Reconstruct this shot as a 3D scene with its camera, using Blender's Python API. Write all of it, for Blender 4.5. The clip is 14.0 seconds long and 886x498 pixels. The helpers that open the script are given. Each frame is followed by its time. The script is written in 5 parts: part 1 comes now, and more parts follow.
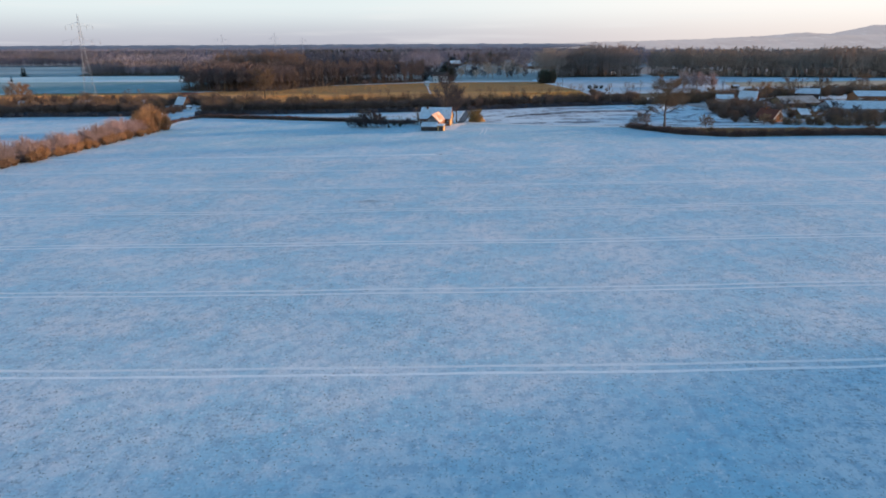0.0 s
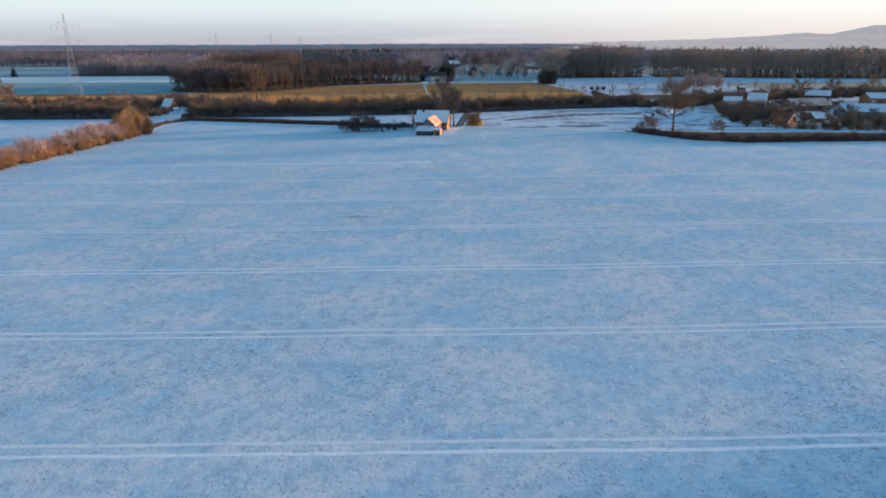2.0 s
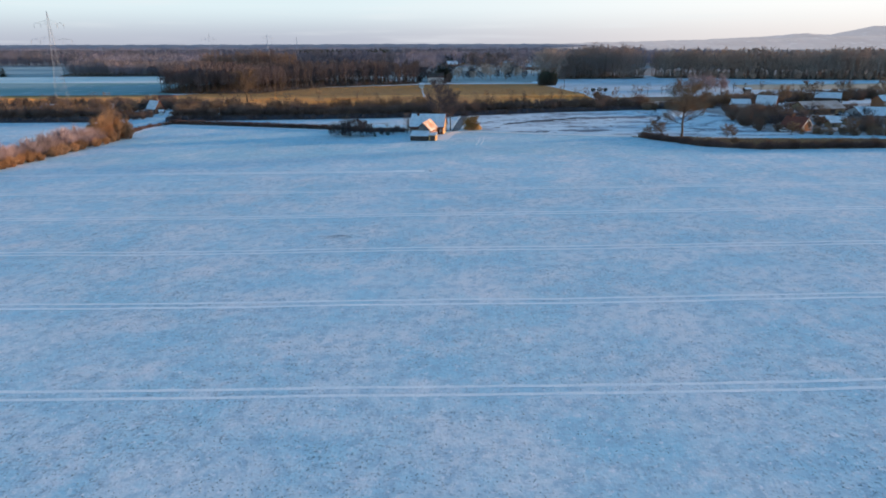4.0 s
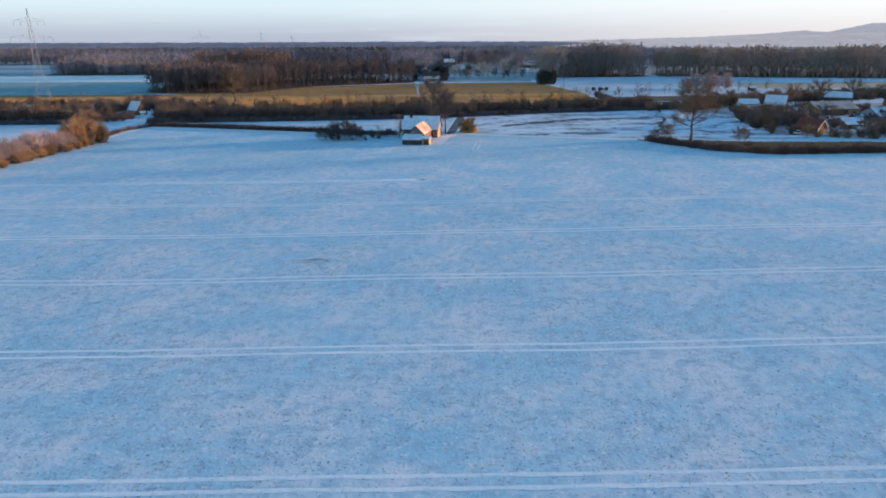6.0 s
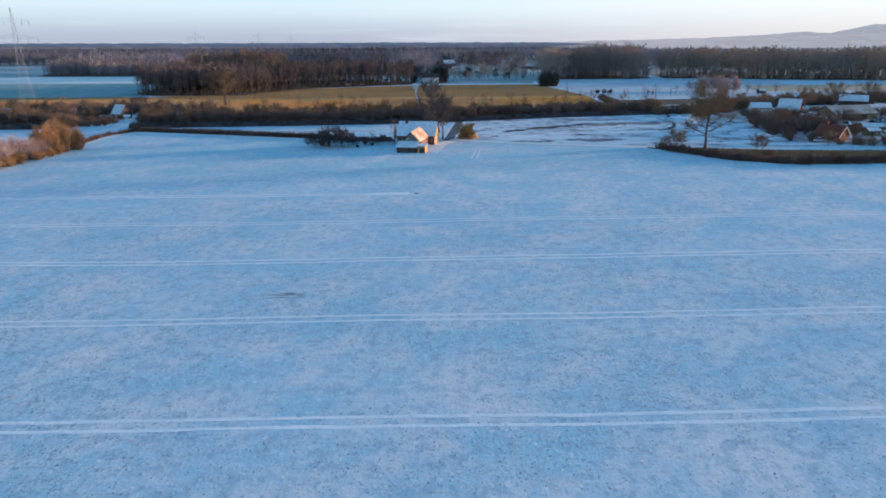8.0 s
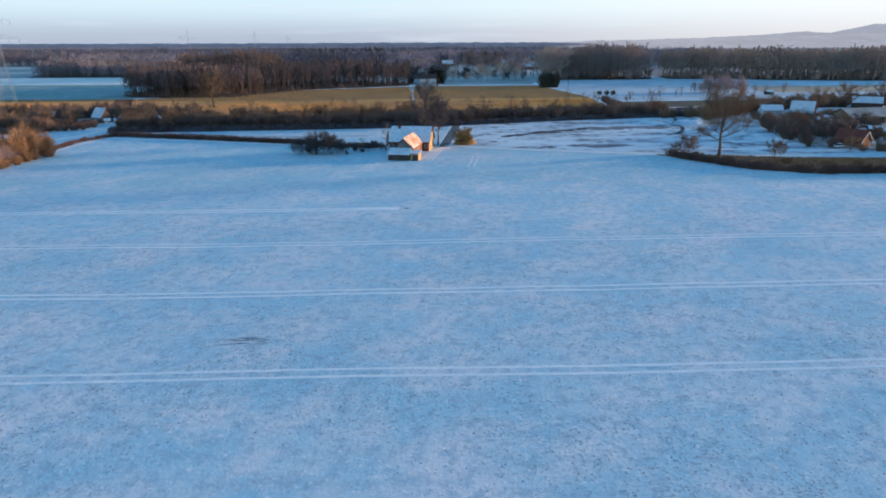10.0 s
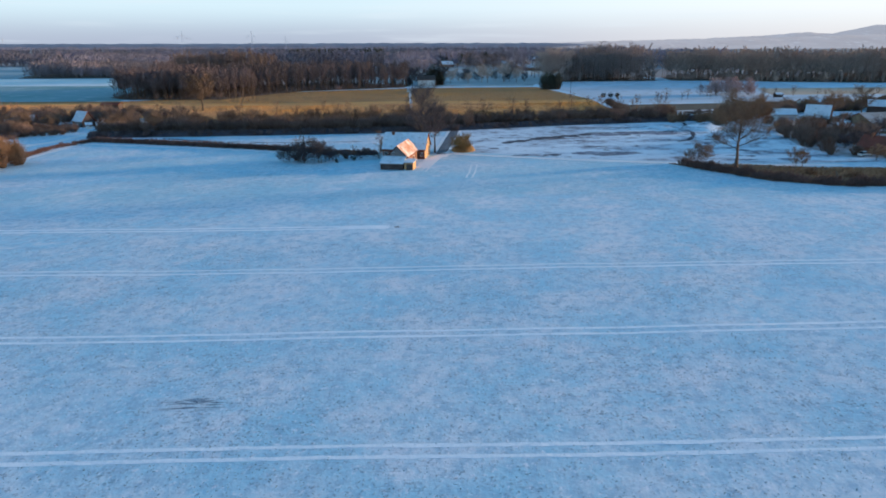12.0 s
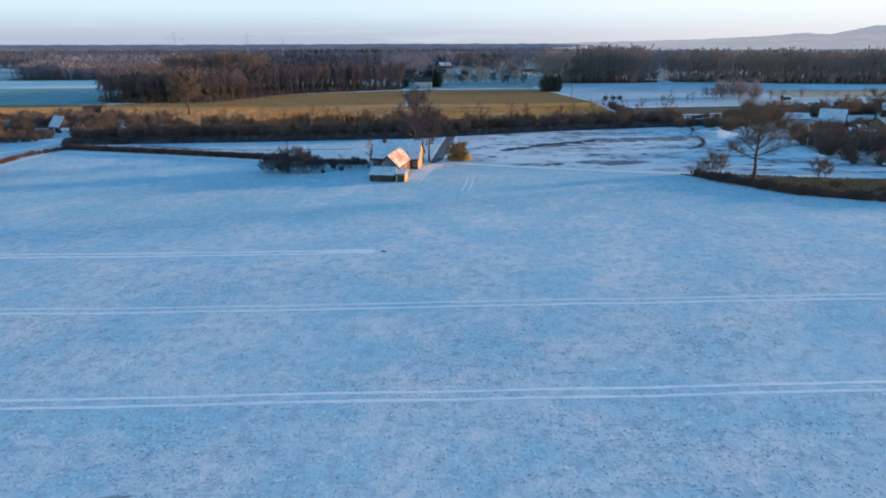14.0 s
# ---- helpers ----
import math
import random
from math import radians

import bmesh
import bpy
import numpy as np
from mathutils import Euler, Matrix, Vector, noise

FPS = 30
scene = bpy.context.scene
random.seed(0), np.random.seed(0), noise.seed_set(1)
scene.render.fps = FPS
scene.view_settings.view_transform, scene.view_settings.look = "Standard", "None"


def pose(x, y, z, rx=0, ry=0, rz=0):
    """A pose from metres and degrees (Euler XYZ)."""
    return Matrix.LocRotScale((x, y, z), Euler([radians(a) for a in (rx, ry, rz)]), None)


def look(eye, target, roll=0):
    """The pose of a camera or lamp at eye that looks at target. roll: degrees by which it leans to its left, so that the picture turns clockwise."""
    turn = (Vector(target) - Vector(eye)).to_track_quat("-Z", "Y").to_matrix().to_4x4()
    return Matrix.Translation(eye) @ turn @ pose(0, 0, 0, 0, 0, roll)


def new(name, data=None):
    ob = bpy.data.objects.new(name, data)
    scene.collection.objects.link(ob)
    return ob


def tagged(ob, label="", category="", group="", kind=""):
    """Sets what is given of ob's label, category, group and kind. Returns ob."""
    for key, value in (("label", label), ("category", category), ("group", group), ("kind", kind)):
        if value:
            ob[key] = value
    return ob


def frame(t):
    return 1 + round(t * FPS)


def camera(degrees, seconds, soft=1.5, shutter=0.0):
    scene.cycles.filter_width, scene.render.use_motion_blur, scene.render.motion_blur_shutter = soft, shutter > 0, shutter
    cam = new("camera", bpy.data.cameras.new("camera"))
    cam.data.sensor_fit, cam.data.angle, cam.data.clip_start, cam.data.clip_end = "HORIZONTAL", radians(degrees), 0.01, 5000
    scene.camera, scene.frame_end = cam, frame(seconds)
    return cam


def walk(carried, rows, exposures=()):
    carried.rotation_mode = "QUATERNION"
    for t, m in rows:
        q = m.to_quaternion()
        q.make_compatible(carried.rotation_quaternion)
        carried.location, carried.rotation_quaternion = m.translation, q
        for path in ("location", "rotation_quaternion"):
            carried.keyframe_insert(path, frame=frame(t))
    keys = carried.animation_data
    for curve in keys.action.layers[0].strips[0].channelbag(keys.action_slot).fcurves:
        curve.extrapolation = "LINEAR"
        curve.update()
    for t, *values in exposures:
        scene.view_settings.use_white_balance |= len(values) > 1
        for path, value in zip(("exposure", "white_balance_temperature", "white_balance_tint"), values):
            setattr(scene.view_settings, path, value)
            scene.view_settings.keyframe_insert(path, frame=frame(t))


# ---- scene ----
cam = camera(70.2, 14.0, 1.8)
METRES, EYE, TILT, LEAN, TURN = 109.0, 37.3, -18.1, 0.3, -0.1
ROWS = [
    (0.0, 0.0, 0.0, 0.0, 0.0, 0.01, 0.02),
    (0.5, 0.0029, 0.0333, 0.0107, 0.02, -0.0, 0.0),
    (1.0, 0.0056, 0.0666, 0.0215, -0.0, 0.01, -0.01),
    (1.5, 0.0084, 0.0998, 0.0323, -0.03, 0.0, 0.01),
    (2.0, 0.0113, 0.1332, 0.043, -0.06, -0.0, -0.01),
    (2.5, 0.014, 0.1668, 0.0537, -0.09, 0.04, -0.02),
    (3.0, 0.0168, 0.2001, 0.0644, -0.14, 0.07, -0.04),
    (5.5, 0.0322, 0.37, 0.1197, -0.27, -0.15, 0.02),
    (6.0, 0.0354, 0.4051, 0.1315, -0.37, -0.18, 0.07),
    (6.5, 0.0386, 0.4412, 0.1432, -0.44, -0.08, 0.06),
    (7.0, 0.0419, 0.4764, 0.1545, -0.4, -0.07, 0.02),
    (7.5, 0.0448, 0.5106, 0.1662, -0.37, -0.09, 0.04),
    (8.0, 0.0481, 0.5447, 0.1772, -0.32, -0.11, 0.01),
    (10.5, 0.0654, 0.7155, 0.2313, -0.39, -0.1, 0.08),
    (11.0, 0.0684, 0.7469, 0.2421, -0.38, -0.12, 0.06),
    (11.5, 0.0716, 0.7806, 0.2536, -0.36, -0.09, 0.06),
    (12.0, 0.0743, 0.8142, 0.2642, -0.36, -0.06, 0.01),
    (12.5, 0.0774, 0.8478, 0.2752, -0.36, -0.04, 0.01),
    (13.0, 0.0804, 0.881, 0.2862, -0.42, -0.0, 0.04),
    (13.5, 0.0835, 0.9138, 0.2979, -0.46, -0.04, 0.07),
    (14.0, 0.0865, 0.947, 0.3093, -0.48, 0.0, 0.07),
]
walk(cam, [(t, pose(0, 0, EYE, TILT, LEAN, TURN) @ pose(METRES * x, METRES * y, METRES * z, 90 + pitch, roll, yaw)) for t, x, y, z, yaw, pitch, roll in ROWS],
     [(0, 1.52, 6250, 4), (3, 1.52, 6050, 2), (6.5, 1.52, 5700, 0), (14, 1.52, 5520, -2)])

# ---- world, sun, exposure ----
SUN_AZ, SUN_EL = 75.0, 5.5          # degrees clockwise from +y, and above the horizon
SUN_DIR = Vector((math.sin(radians(SUN_AZ)) * math.cos(radians(SUN_EL)), math.cos(radians(SUN_AZ)) * math.cos(radians(SUN_EL)), math.sin(radians(SUN_EL))))
world = bpy.data.worlds.new("winter_sky")
scene.world = world
world.use_nodes = True
wn, wl = world.node_tree.nodes, world.node_tree.links
wn.clear()
sky = wn.new("ShaderNodeTexSky")
sky.sky_type, sky.sun_disc = "NISHITA", False
sky.sun_elevation, sky.sun_rotation = radians(SUN_EL), radians(SUN_AZ)
sky.altitude, sky.air_density, sky.dust_density, sky.ozone_density = 50, 1.0, 0.6, 2.0


def wnode(kind, op=None):
    node = wn.new(kind)
    if op:
        node.operation = op
    return node


def wput(socket, value):
    if isinstance(value, bpy.types.NodeSocket):
        wl.new(value, socket)
    else:
        socket.default_value = value


def wstep(value, lo, hi, to=1.0):
    m = wnode("ShaderNodeMapRange")
    m.interpolation_type = "SMOOTHSTEP"
    wput(m.inputs["Value"], value)
    m.inputs["From Min"].default_value, m.inputs["From Max"].default_value, m.inputs["To Max"].default_value = lo, hi, to
    return m.outputs["Result"]


def wmix(fac, a, b):
    m = wnode("ShaderNodeMix")
    m.data_type = "RGBA"
    wput(m.inputs[0], fac)
    wput(m.inputs[6], a if isinstance(a, bpy.types.NodeSocket) else (*a, 1))
    wput(m.inputs[7], b if isinstance(b, bpy.types.NodeSocket) else (*b, 1))
    return m.outputs[2]


# clear sky above, a pale veil of thin cloud low down, warmer towards the sun
wdir = wnode("ShaderNodeTexCoord").outputs["Generated"]
wsep = wnode("ShaderNodeSeparateXYZ")
wput(wsep.inputs[0], wdir)
up = wsep.outputs[2]
wdot = wnode("ShaderNodeVectorMath", "DOT_PRODUCT")
wput(wdot.inputs[0], wdir)
wdot.inputs[1].default_value = (SUN_DIR.x, SUN_DIR.y, 0)
warm = wstep(wdot.outputs["Value"], 0.0, 0.95)
low = wmix(warm, (1.46, 1.40, 1.60), (2.66, 2.22, 2.08))
high = wmix(warm, (2.25, 2.34, 2.38), (3.08, 2.70, 2.56))
veil = wmix(wstep(up, 0.0, 0.055), low, high)
wsc = wnode("ShaderNodeVectorMath", "MULTIPLY")
wput(wsc.inputs[0], wdir)
wsc.inputs[1].default_value = (3.0, 3.0, 55.0)
streak = wnode("ShaderNodeTexNoise")
wput(streak.inputs["Vector"], wsc.outputs[0])
streak.inputs["Scale"].default_value, streak.inputs["Detail"].default_value = 1.6, 4.0
veil = wmix(wstep(streak.outputs["Fac"], 0.5, 0.75, 0.35), veil, (2.5, 2.35, 2.35))
blue = wmix(0.35, sky.outputs[0], (0.22, 0.80, 1.55))
bg = wnode("ShaderNodeBackground")
bg.inputs["Strength"].default_value = 0.13
wput(bg.inputs["Color"], wmix(wstep(up, 0.38, 0.06, 0.96), blue, veil))
wout = wnode("ShaderNodeOutputWorld")
wl.new(bg.outputs[0], wout.inputs["Surface"])
sun = new("sun", bpy.data.lights.new("sun", "SUN"))
sun.data.energy, sun.data.angle, sun.data.color = 2.5, radians(4.5), (1.0, 0.60, 0.34)
sun.matrix_world = look(SUN_DIR * 100, (0, 0, 0))


# ---- materials ----
class Nodes:
    """A small node-building helper for one material."""

    def __init__(self, name, rough=0.85):
        self.mat = bpy.data.materials.new(name)
        self.mat.use_nodes = True
        self.t = self.mat.node_tree
        self.bsdf = self.t.nodes["Principled BSDF"]
        self.bsdf.inputs["Roughness"].default_value = rough
        self.bsdf.inputs["Specular IOR Level"].default_value = 0.08

    def n(self, kind, **props):
        node = self.t.nodes.new(kind)
        for k, v in props.items():
            if k == "operation":
                node.operation = v
            elif k == "blend_type":
                node.blend_type = v
            elif k == "data_type":
                node.data_type = v
        return node

    def put(self, socket, value):
        if isinstance(value, bpy.types.NodeSocket):
            self.t.links.new(value, socket)
        else:
            socket.default_value = value

    def math(self, op, a, b=0.0, clamp=False):
        m = self.n("ShaderNodeMath", operation=op)
        m.use_clamp = clamp
        self.put(m.inputs[0], a)
        self.put(m.inputs[1], b)
        return m.outputs[0]

    def noise(self, vec, scale, detail=3.0, rough=0.55):
        m = self.n("ShaderNodeTexNoise")
        self.put(m.inputs["Vector"], vec)
        m.inputs["Scale"].default_value, m.inputs["Detail"].default_value, m.inputs["Roughness"].default_value = scale, detail, rough
        return m.outputs["Fac"]

    def scaled(self, vec, s):
        m = self.n("ShaderNodeVectorMath", operation="MULTIPLY")
        self.put(m.inputs[0], vec)
        m.inputs[1].default_value = s
        return m.outputs[0]

    def step(self, v, lo, hi):
        m = self.n("ShaderNodeMapRange")
        m.interpolation_type = "SMOOTHSTEP"
        self.put(m.inputs["Value"], v)
        m.inputs["From Min"].default_value, m.inputs["From Max"].default_value = lo, hi
        m.clamp = True
        return m.outputs["Result"]

    def mix(self, fac, a, b):
        m = self.n("ShaderNodeMix", data_type="RGBA")
        self.put(m.inputs["Factor"], fac)
        self.put(m.inputs[6], a if isinstance(a, bpy.types.NodeSocket) else (*a, 1))
        self.put(m.inputs[7], b if isinstance(b, bpy.types.NodeSocket) else (*b, 1))
        return m.outputs[2]

    def bump(self, height, strength, distance):
        m = self.n("ShaderNodeBump")
        m.inputs["Strength"].default_value, m.inputs["Distance"].default_value = strength, distance
        self.put(m.inputs["Height"], height)
        self.t.links.new(m.outputs[0], self.bsdf.inputs["Normal"])

    def colour(self, c):
        self.put(self.bsdf.inputs["Base Color"], c)
        return self.mat


def place_of(N):
    g = N.n("ShaderNodeNewGeometry")
    return g.outputs["Position"], g


def worn(name, c1, c2, scale, c3=None, scale2=None, rough=0.85, bump=0.3, dist=0.02, lo=0.35, hi=0.65, spread=0.25):
    """A two-scale surface: c1 and c2 in broad patches, c3 as finer marks, with a brightness that differs from object to object."""
    N = Nodes(name, rough)
    pos, _ = place_of(N)
    f = N.step(N.noise(pos, scale, 4.0), lo, hi)
    c = N.mix(f, c1, c2)
    fine = N.noise(pos, scale2 or scale * 9, 3.0)
    if c3:
        c = N.mix(N.step(fine, 0.55, 0.72), c, c3)
    info = N.n("ShaderNodeObjectInfo")
    hsv = N.n("ShaderNodeHueSaturation")
    N.put(hsv.inputs["Color"], c)
    N.put(hsv.inputs["Value"], N.math("ADD", N.math("MULTIPLY", info.outputs["Random"], spread), 1.0 - spread / 2))
    N.bump(fine, bump, dist)
    return N.colour(hsv.outputs[0])


def twiggy(name, c1, c2, rough=0.8):
    """Bare twigs or needles: tone differs from twig to twig and from tree to tree."""
    N = Nodes(name, rough)
    g = N.n("ShaderNodeNewGeometry")
    info = N.n("ShaderNodeObjectInfo")
    c = N.mix(g.outputs["Random Per Island"], c1, c2)
    big = N.noise(g.outputs["Position"], 0.04, 2.0)
    hsv = N.n("ShaderNodeHueSaturation")
    N.put(hsv.inputs["Color"], c)
    v = N.math("ADD", N.math("MULTIPLY", info.outputs["Random"], 0.5), 0.55)
    stand = N.step(N.noise(g.outputs["Position"], 0.011, 3.0), 0.35, 0.65)
    v = N.math("ADD", v, N.math("MULTIPLY", big, 0.5))
    N.put(hsv.inputs["Value"], N.math("MULTIPLY", v, N.math("ADD", N.math("MULTIPLY", stand, 0.45), 0.80)))
    N.put(hsv.inputs["Saturation"], N.math("ADD", N.math("MULTIPLY", stand, 0.35), 0.80))
    return N.colour(hsv.outputs[0])


STRIP_X, STRIP_Y = 18.3, 153.1      # a blown-clear strip of the field


def ground_material():
    N = Nodes("snowy_winter_cereal", 0.75)
    pos, g = place_of(N)
    sep = N.n("ShaderNodeSeparateXYZ")
    N.put(sep.inputs[0], pos)
    x, y = sep.outputs[0], sep.outputs[1]
    # pale drifted bands on the headland
    bow = N.math("SUBTRACT", N.math("MULTIPLY", N.math("SQRT", N.math("ADD", N.math("MULTIPLY", x, x), 400.0)), 0.014), 0.14)
    sway = N.math("MULTIPLY", N.math("SINE", N.math("ADD", N.math("DIVIDE", x, 31.0), 1.0)), 0.22)
    sway = N.math("ADD", sway, N.math("MULTIPLY", N.math("SINE", N.math("ADD", N.math("DIVIDE", x, 11.0), 2.0)), 0.10))
    yy = N.math("SUBTRACT", y, N.math("ADD", bow, sway))
    u = N.math("SUBTRACT", N.math("MODULO", N.math("ADD", N.math("SUBTRACT", yy, 67.05), 512 + 12.8), 25.6), 12.8)
    # snow lies deeper in and along the wheel ruts
    rut = N.step(N.math("ABSOLUTE", N.math("SUBTRACT", N.math("ABSOLUTE", u), 0.86)), 0.40, 0.14)
    broken = N.step(N.noise(N.scaled(pos, (0.5, 1.5, 0)), 1.0, 3.0), 0.25, 0.55)
    keep = N.math("MAXIMUM", N.step(yy, 214.0, 206.0), N.math("MULTIPLY", N.step(yy, 234.0, 228.0), N.step(x, -3.0, -4.0)))
    rut = N.math("MULTIPLY", N.math("MULTIPLY", rut, keep), N.math("ADD", N.math("MULTIPLY", broken, 0.45), 0.55))
    inside = N.math("MULTIPLY", N.step(x, -150.0, -140.0), N.step(y, 330.0, 320.0))
    rut = N.math("MULTIPLY", rut, inside)
    haze_band = N.math("MULTIPLY", N.step(N.math("ABSOLUTE", u), 3.2, 0.6), N.step(yy, 228.0, 238.0))
    haze_band = N.math("MULTIPLY", haze_band, N.math("MULTIPLY", inside, 0.25))
    # blades and clods show through the thin snow, in drill rows along x
    lean = N.n("ShaderNodeCombineXYZ")
    N.put(lean.inputs[0], N.math("SUBTRACT", x, N.math("MULTIPLY", y, 0.10)))
    N.put(lean.inputs[1], y)
    slant = lean.outputs[0]
    fine = N.noise(N.scaled(pos, (2.6, 2.0, 1)), 1.0, 3.0, 0.62)
    mid = N.noise(N.scaled(pos, (0.30, 0.55, 1)), 1.0, 4.0, 0.6)
    broad = N.noise(N.scaled(pos, (0.030, 0.045, 1)), 1.0, 3.0, 0.5)
    dash = N.noise(N.scaled(pos, (0.55, 4.2, 1)), 1.0, 2.0, 0.6)
    stroke = N.noise(N.scaled(slant, (0.55, 0.46, 1)), 1.0, 4.0, 0.70)
    clump = N.noise(N.scaled(slant, (0.13, 0.13, 1)), 1.0, 6.0, 0.70)
    thick = N.math("ADD", N.math("MULTIPLY", mid, 0.6), N.math("MULTIPLY", broad, 0.5))
    # one blown-clear strip in the field
    bx = N.math("MULTIPLY", N.math("ADD", x, STRIP_X), 0.22)
    by = N.math("MULTIPLY", N.math("SUBTRACT", y, STRIP_Y), 0.62)
    r2 = N.math("ADD", N.math("MULTIPLY", bx, bx), N.math("MULTIPLY", by, by))
    blown = N.math("MULTIPLY", N.step(r2, 1.0, 0.15), N.step(N.noise(N.scaled(pos, (0.35, 2.4, 1)), 1.0, 3.0), 0.44, 0.60))
    bare = N.math("MULTIPLY", N.step(fine, 0.52, 0.70), N.step(thick, 0.42, 0.68))
    bare = N.math("ADD", bare, N.math("MULTIPLY", N.math("MULTIPLY", N.step(dash, 0.56, 0.68), N.step(thick, 0.48, 0.66)), 0.45))
    bare = N.math("MULTIPLY", bare, N.math("SUBTRACT", 1.0, rut), True)
    bare = N.math("MULTIPLY", bare, N.math("SUBTRACT", 1.0, haze_band), True)
    bare = N.math("ADD", N.math("MULTIPLY", bare, 0.56), N.math("MULTIPLY", blown, 0.75), True)
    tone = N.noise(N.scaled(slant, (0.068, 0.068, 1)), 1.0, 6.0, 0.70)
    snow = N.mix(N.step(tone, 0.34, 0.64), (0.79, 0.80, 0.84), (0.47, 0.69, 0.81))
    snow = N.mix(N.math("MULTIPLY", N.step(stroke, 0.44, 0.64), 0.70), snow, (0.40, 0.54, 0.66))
    # the unsown headland lies greener under its snow
    grass = N.math("MULTIPLY", N.step(yy, 232.0, 252.0), N.step(N.noise(N.scaled(pos, (0.018, 0.05, 1)), 1.0, 4.0), 0.34, 0.56))
    snow = N.mix(N.math("MULTIPLY", N.math("MULTIPLY", grass, inside), 0.32), snow, (0.42, 0.62, 0.66))
    crop = N.mix(N.step(mid, 0.4, 0.6), (0.050, 0.085, 0.15), (0.085, 0.105, 0.15))
    c = N.mix(N.math("MULTIPLY", N.step(clump, 0.52, 0.68), 0.58), snow, (0.91, 0.85, 0.87))
    spark = N.noise(N.scaled(slant, (1.2, 1.2, 1)), 1.0, 4.0, 0.75)
    c = N.mix(N.math("MULTIPLY", N.step(spark, 0.55, 0.65), 0.72), c, (0.92, 0.89, 0.93))
    c = N.mix(bare, c, crop)
    c = N.mix(N.math("MULTIPLY", rut, 0.95), c, (0.92, 0.94, 0.97))
    N.bump(N.math("ADD", fine, N.math("MULTIPLY", mid, 1.5)), 0.35, 0.10)
    return N.colour(c)


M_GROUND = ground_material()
M_SNOW = worn("clean_snow", (0.88, 0.86, 0.86), (0.80, 0.80, 0.82), 0.15, None, 2.2, 0.7, 0.4, 0.12, spread=0.05)
M_ROOFSNOW = worn("roof_snow", (0.78, 0.80, 0.84), (0.66, 0.69, 0.74), 0.4, (0.42, 0.40, 0.40), 1.3, 0.6, 0.25, 0.03, spread=0.12)
M_THINSNOW = worn("tiles_under_thin_snow", (0.54, 0.26, 0.14), (0.80, 0.66, 0.58), 0.42, (0.34, 0.14, 0.08), 0.8, 0.7, 0.4, 0.04, spread=0.05)
# lighter, yellower brick paints low sun on the gables and annex
M_GABLE = worn("sunlit_ochre_brick", (0.56, 0.34, 0.16), (0.46, 0.27, 0.13), 0.5, (0.60, 0.42, 0.24), 4.0, 0.9, 0.4, 0.02)
M_PALEFIELD = worn("thin_snow_on_grass", (0.32, 0.365, 0.37), (0.46, 0.50, 0.51), 0.01, (0.24, 0.265, 0.255), 0.03, 0.9, 0.3, 0.2, spread=0.0)
M_STUBBLE = worn("yellow_dead_grass", (0.56, 0.315, 0.11), (0.46, 0.265, 0.10), 0.02, (0.60, 0.39, 0.14), 0.12, 0.95, 0.8, 0.5, spread=0.0)
M_PASTURE = worn("brownish_green_pasture", (0.28, 0.175, 0.08), (0.33, 0.20, 0.085), 0.03, (0.26, 0.165, 0.065), 0.1, 0.95, 0.6, 0.4, spread=0.0)
M_PALESTUBBLE = worn("pale_stubble", (0.50, 0.41, 0.31), (0.44, 0.36, 0.28), 0.03, (0.60, 0.53, 0.45), 0.1, 0.95, 0.5, 0.3, spread=0.0)
M_DARKGRASS = worn("dark_rough_grass", (0.10, 0.09, 0.075), (0.14, 0.12, 0.09), 0.1, (0.07, 0.065, 0.06), 0.5, 0.95, 0.6, 0.3, spread=0.0)
M_VERGE = worn("brown_dead_verge", (0.21, 0.145, 0.10), (0.15, 0.11, 0.08), 0.15, (0.30, 0.22, 0.15), 0.8, 0.95, 0.7, 0.3, spread=0.0)
M_STRAW = twiggy("golden_grass_stalks", (0.49, 0.275, 0.115), (0.62, 0.36, 0.165))
M_SEDGE = twiggy("brown_grass_stalks", (0.20, 0.13, 0.085), (0.31, 0.21, 0.135))
M_FROST = worn("frosted_green_crop", (0.22, 0.34, 0.34), (0.30, 0.40, 0.42), 0.01, (0.45, 0.52, 0.55), 0.08, 0.9, 0.3, 0.2, spread=0.0)

def marsh_material():
    N = Nodes("shade_blue_snow_over_rough_grass", 0.9)
    pos, _ = place_of(N)
    band = N.noise(N.scaled(pos, (0.05, 0.11, 1)), 1.0, 5.0, 0.65)
    tuft = N.noise(N.scaled(pos, (0.35, 0.25, 1)), 1.0, 5.0, 0.7)
    # blue tint puts sky-lit shade into the meadow snow's colour
    pale = N.mix(N.step(band, 0.35, 0.65), (0.74, 0.80, 0.86), (0.55, 0.63, 0.72))
    f = N.math("ADD", N.math("MULTIPLY", band, 0.7), N.math("MULTIPLY", tuft, 0.5))
    c = N.mix(N.step(f, 0.57, 0.72), pale, (0.34, 0.36, 0.42))
    c = N.mix(N.step(f, 0.67, 0.78), c, (0.16, 0.14, 0.14))
    N.bump(tuft, 0.5, 0.2)
    return N.colour(c)


M_MARSH = marsh_material()
M_WET = worn("dark_wet_sedge", (0.05, 0.055, 0.075), (0.085, 0.085, 0.10), 0.3, (0.20, 0.19, 0.19), 0.9, 0.95, 0.6, 0.1, spread=0.1)
M_SEDGEFLAT = worn("greyish_flattened_sedge", (0.17, 0.18, 0.23), (0.28, 0.30, 0.36), 0.2, (0.55, 0.56, 0.6), 0.6, 0.95, 0.5, 0.1, spread=0.1)
M_GARDEN = worn("trodden_garden_snow", (0.26, 0.24, 0.24), (0.55, 0.55, 0.58), 0.10, (0.16, 0.13, 0.11), 0.4, 0.9, 0.5, 0.15, spread=0.0)
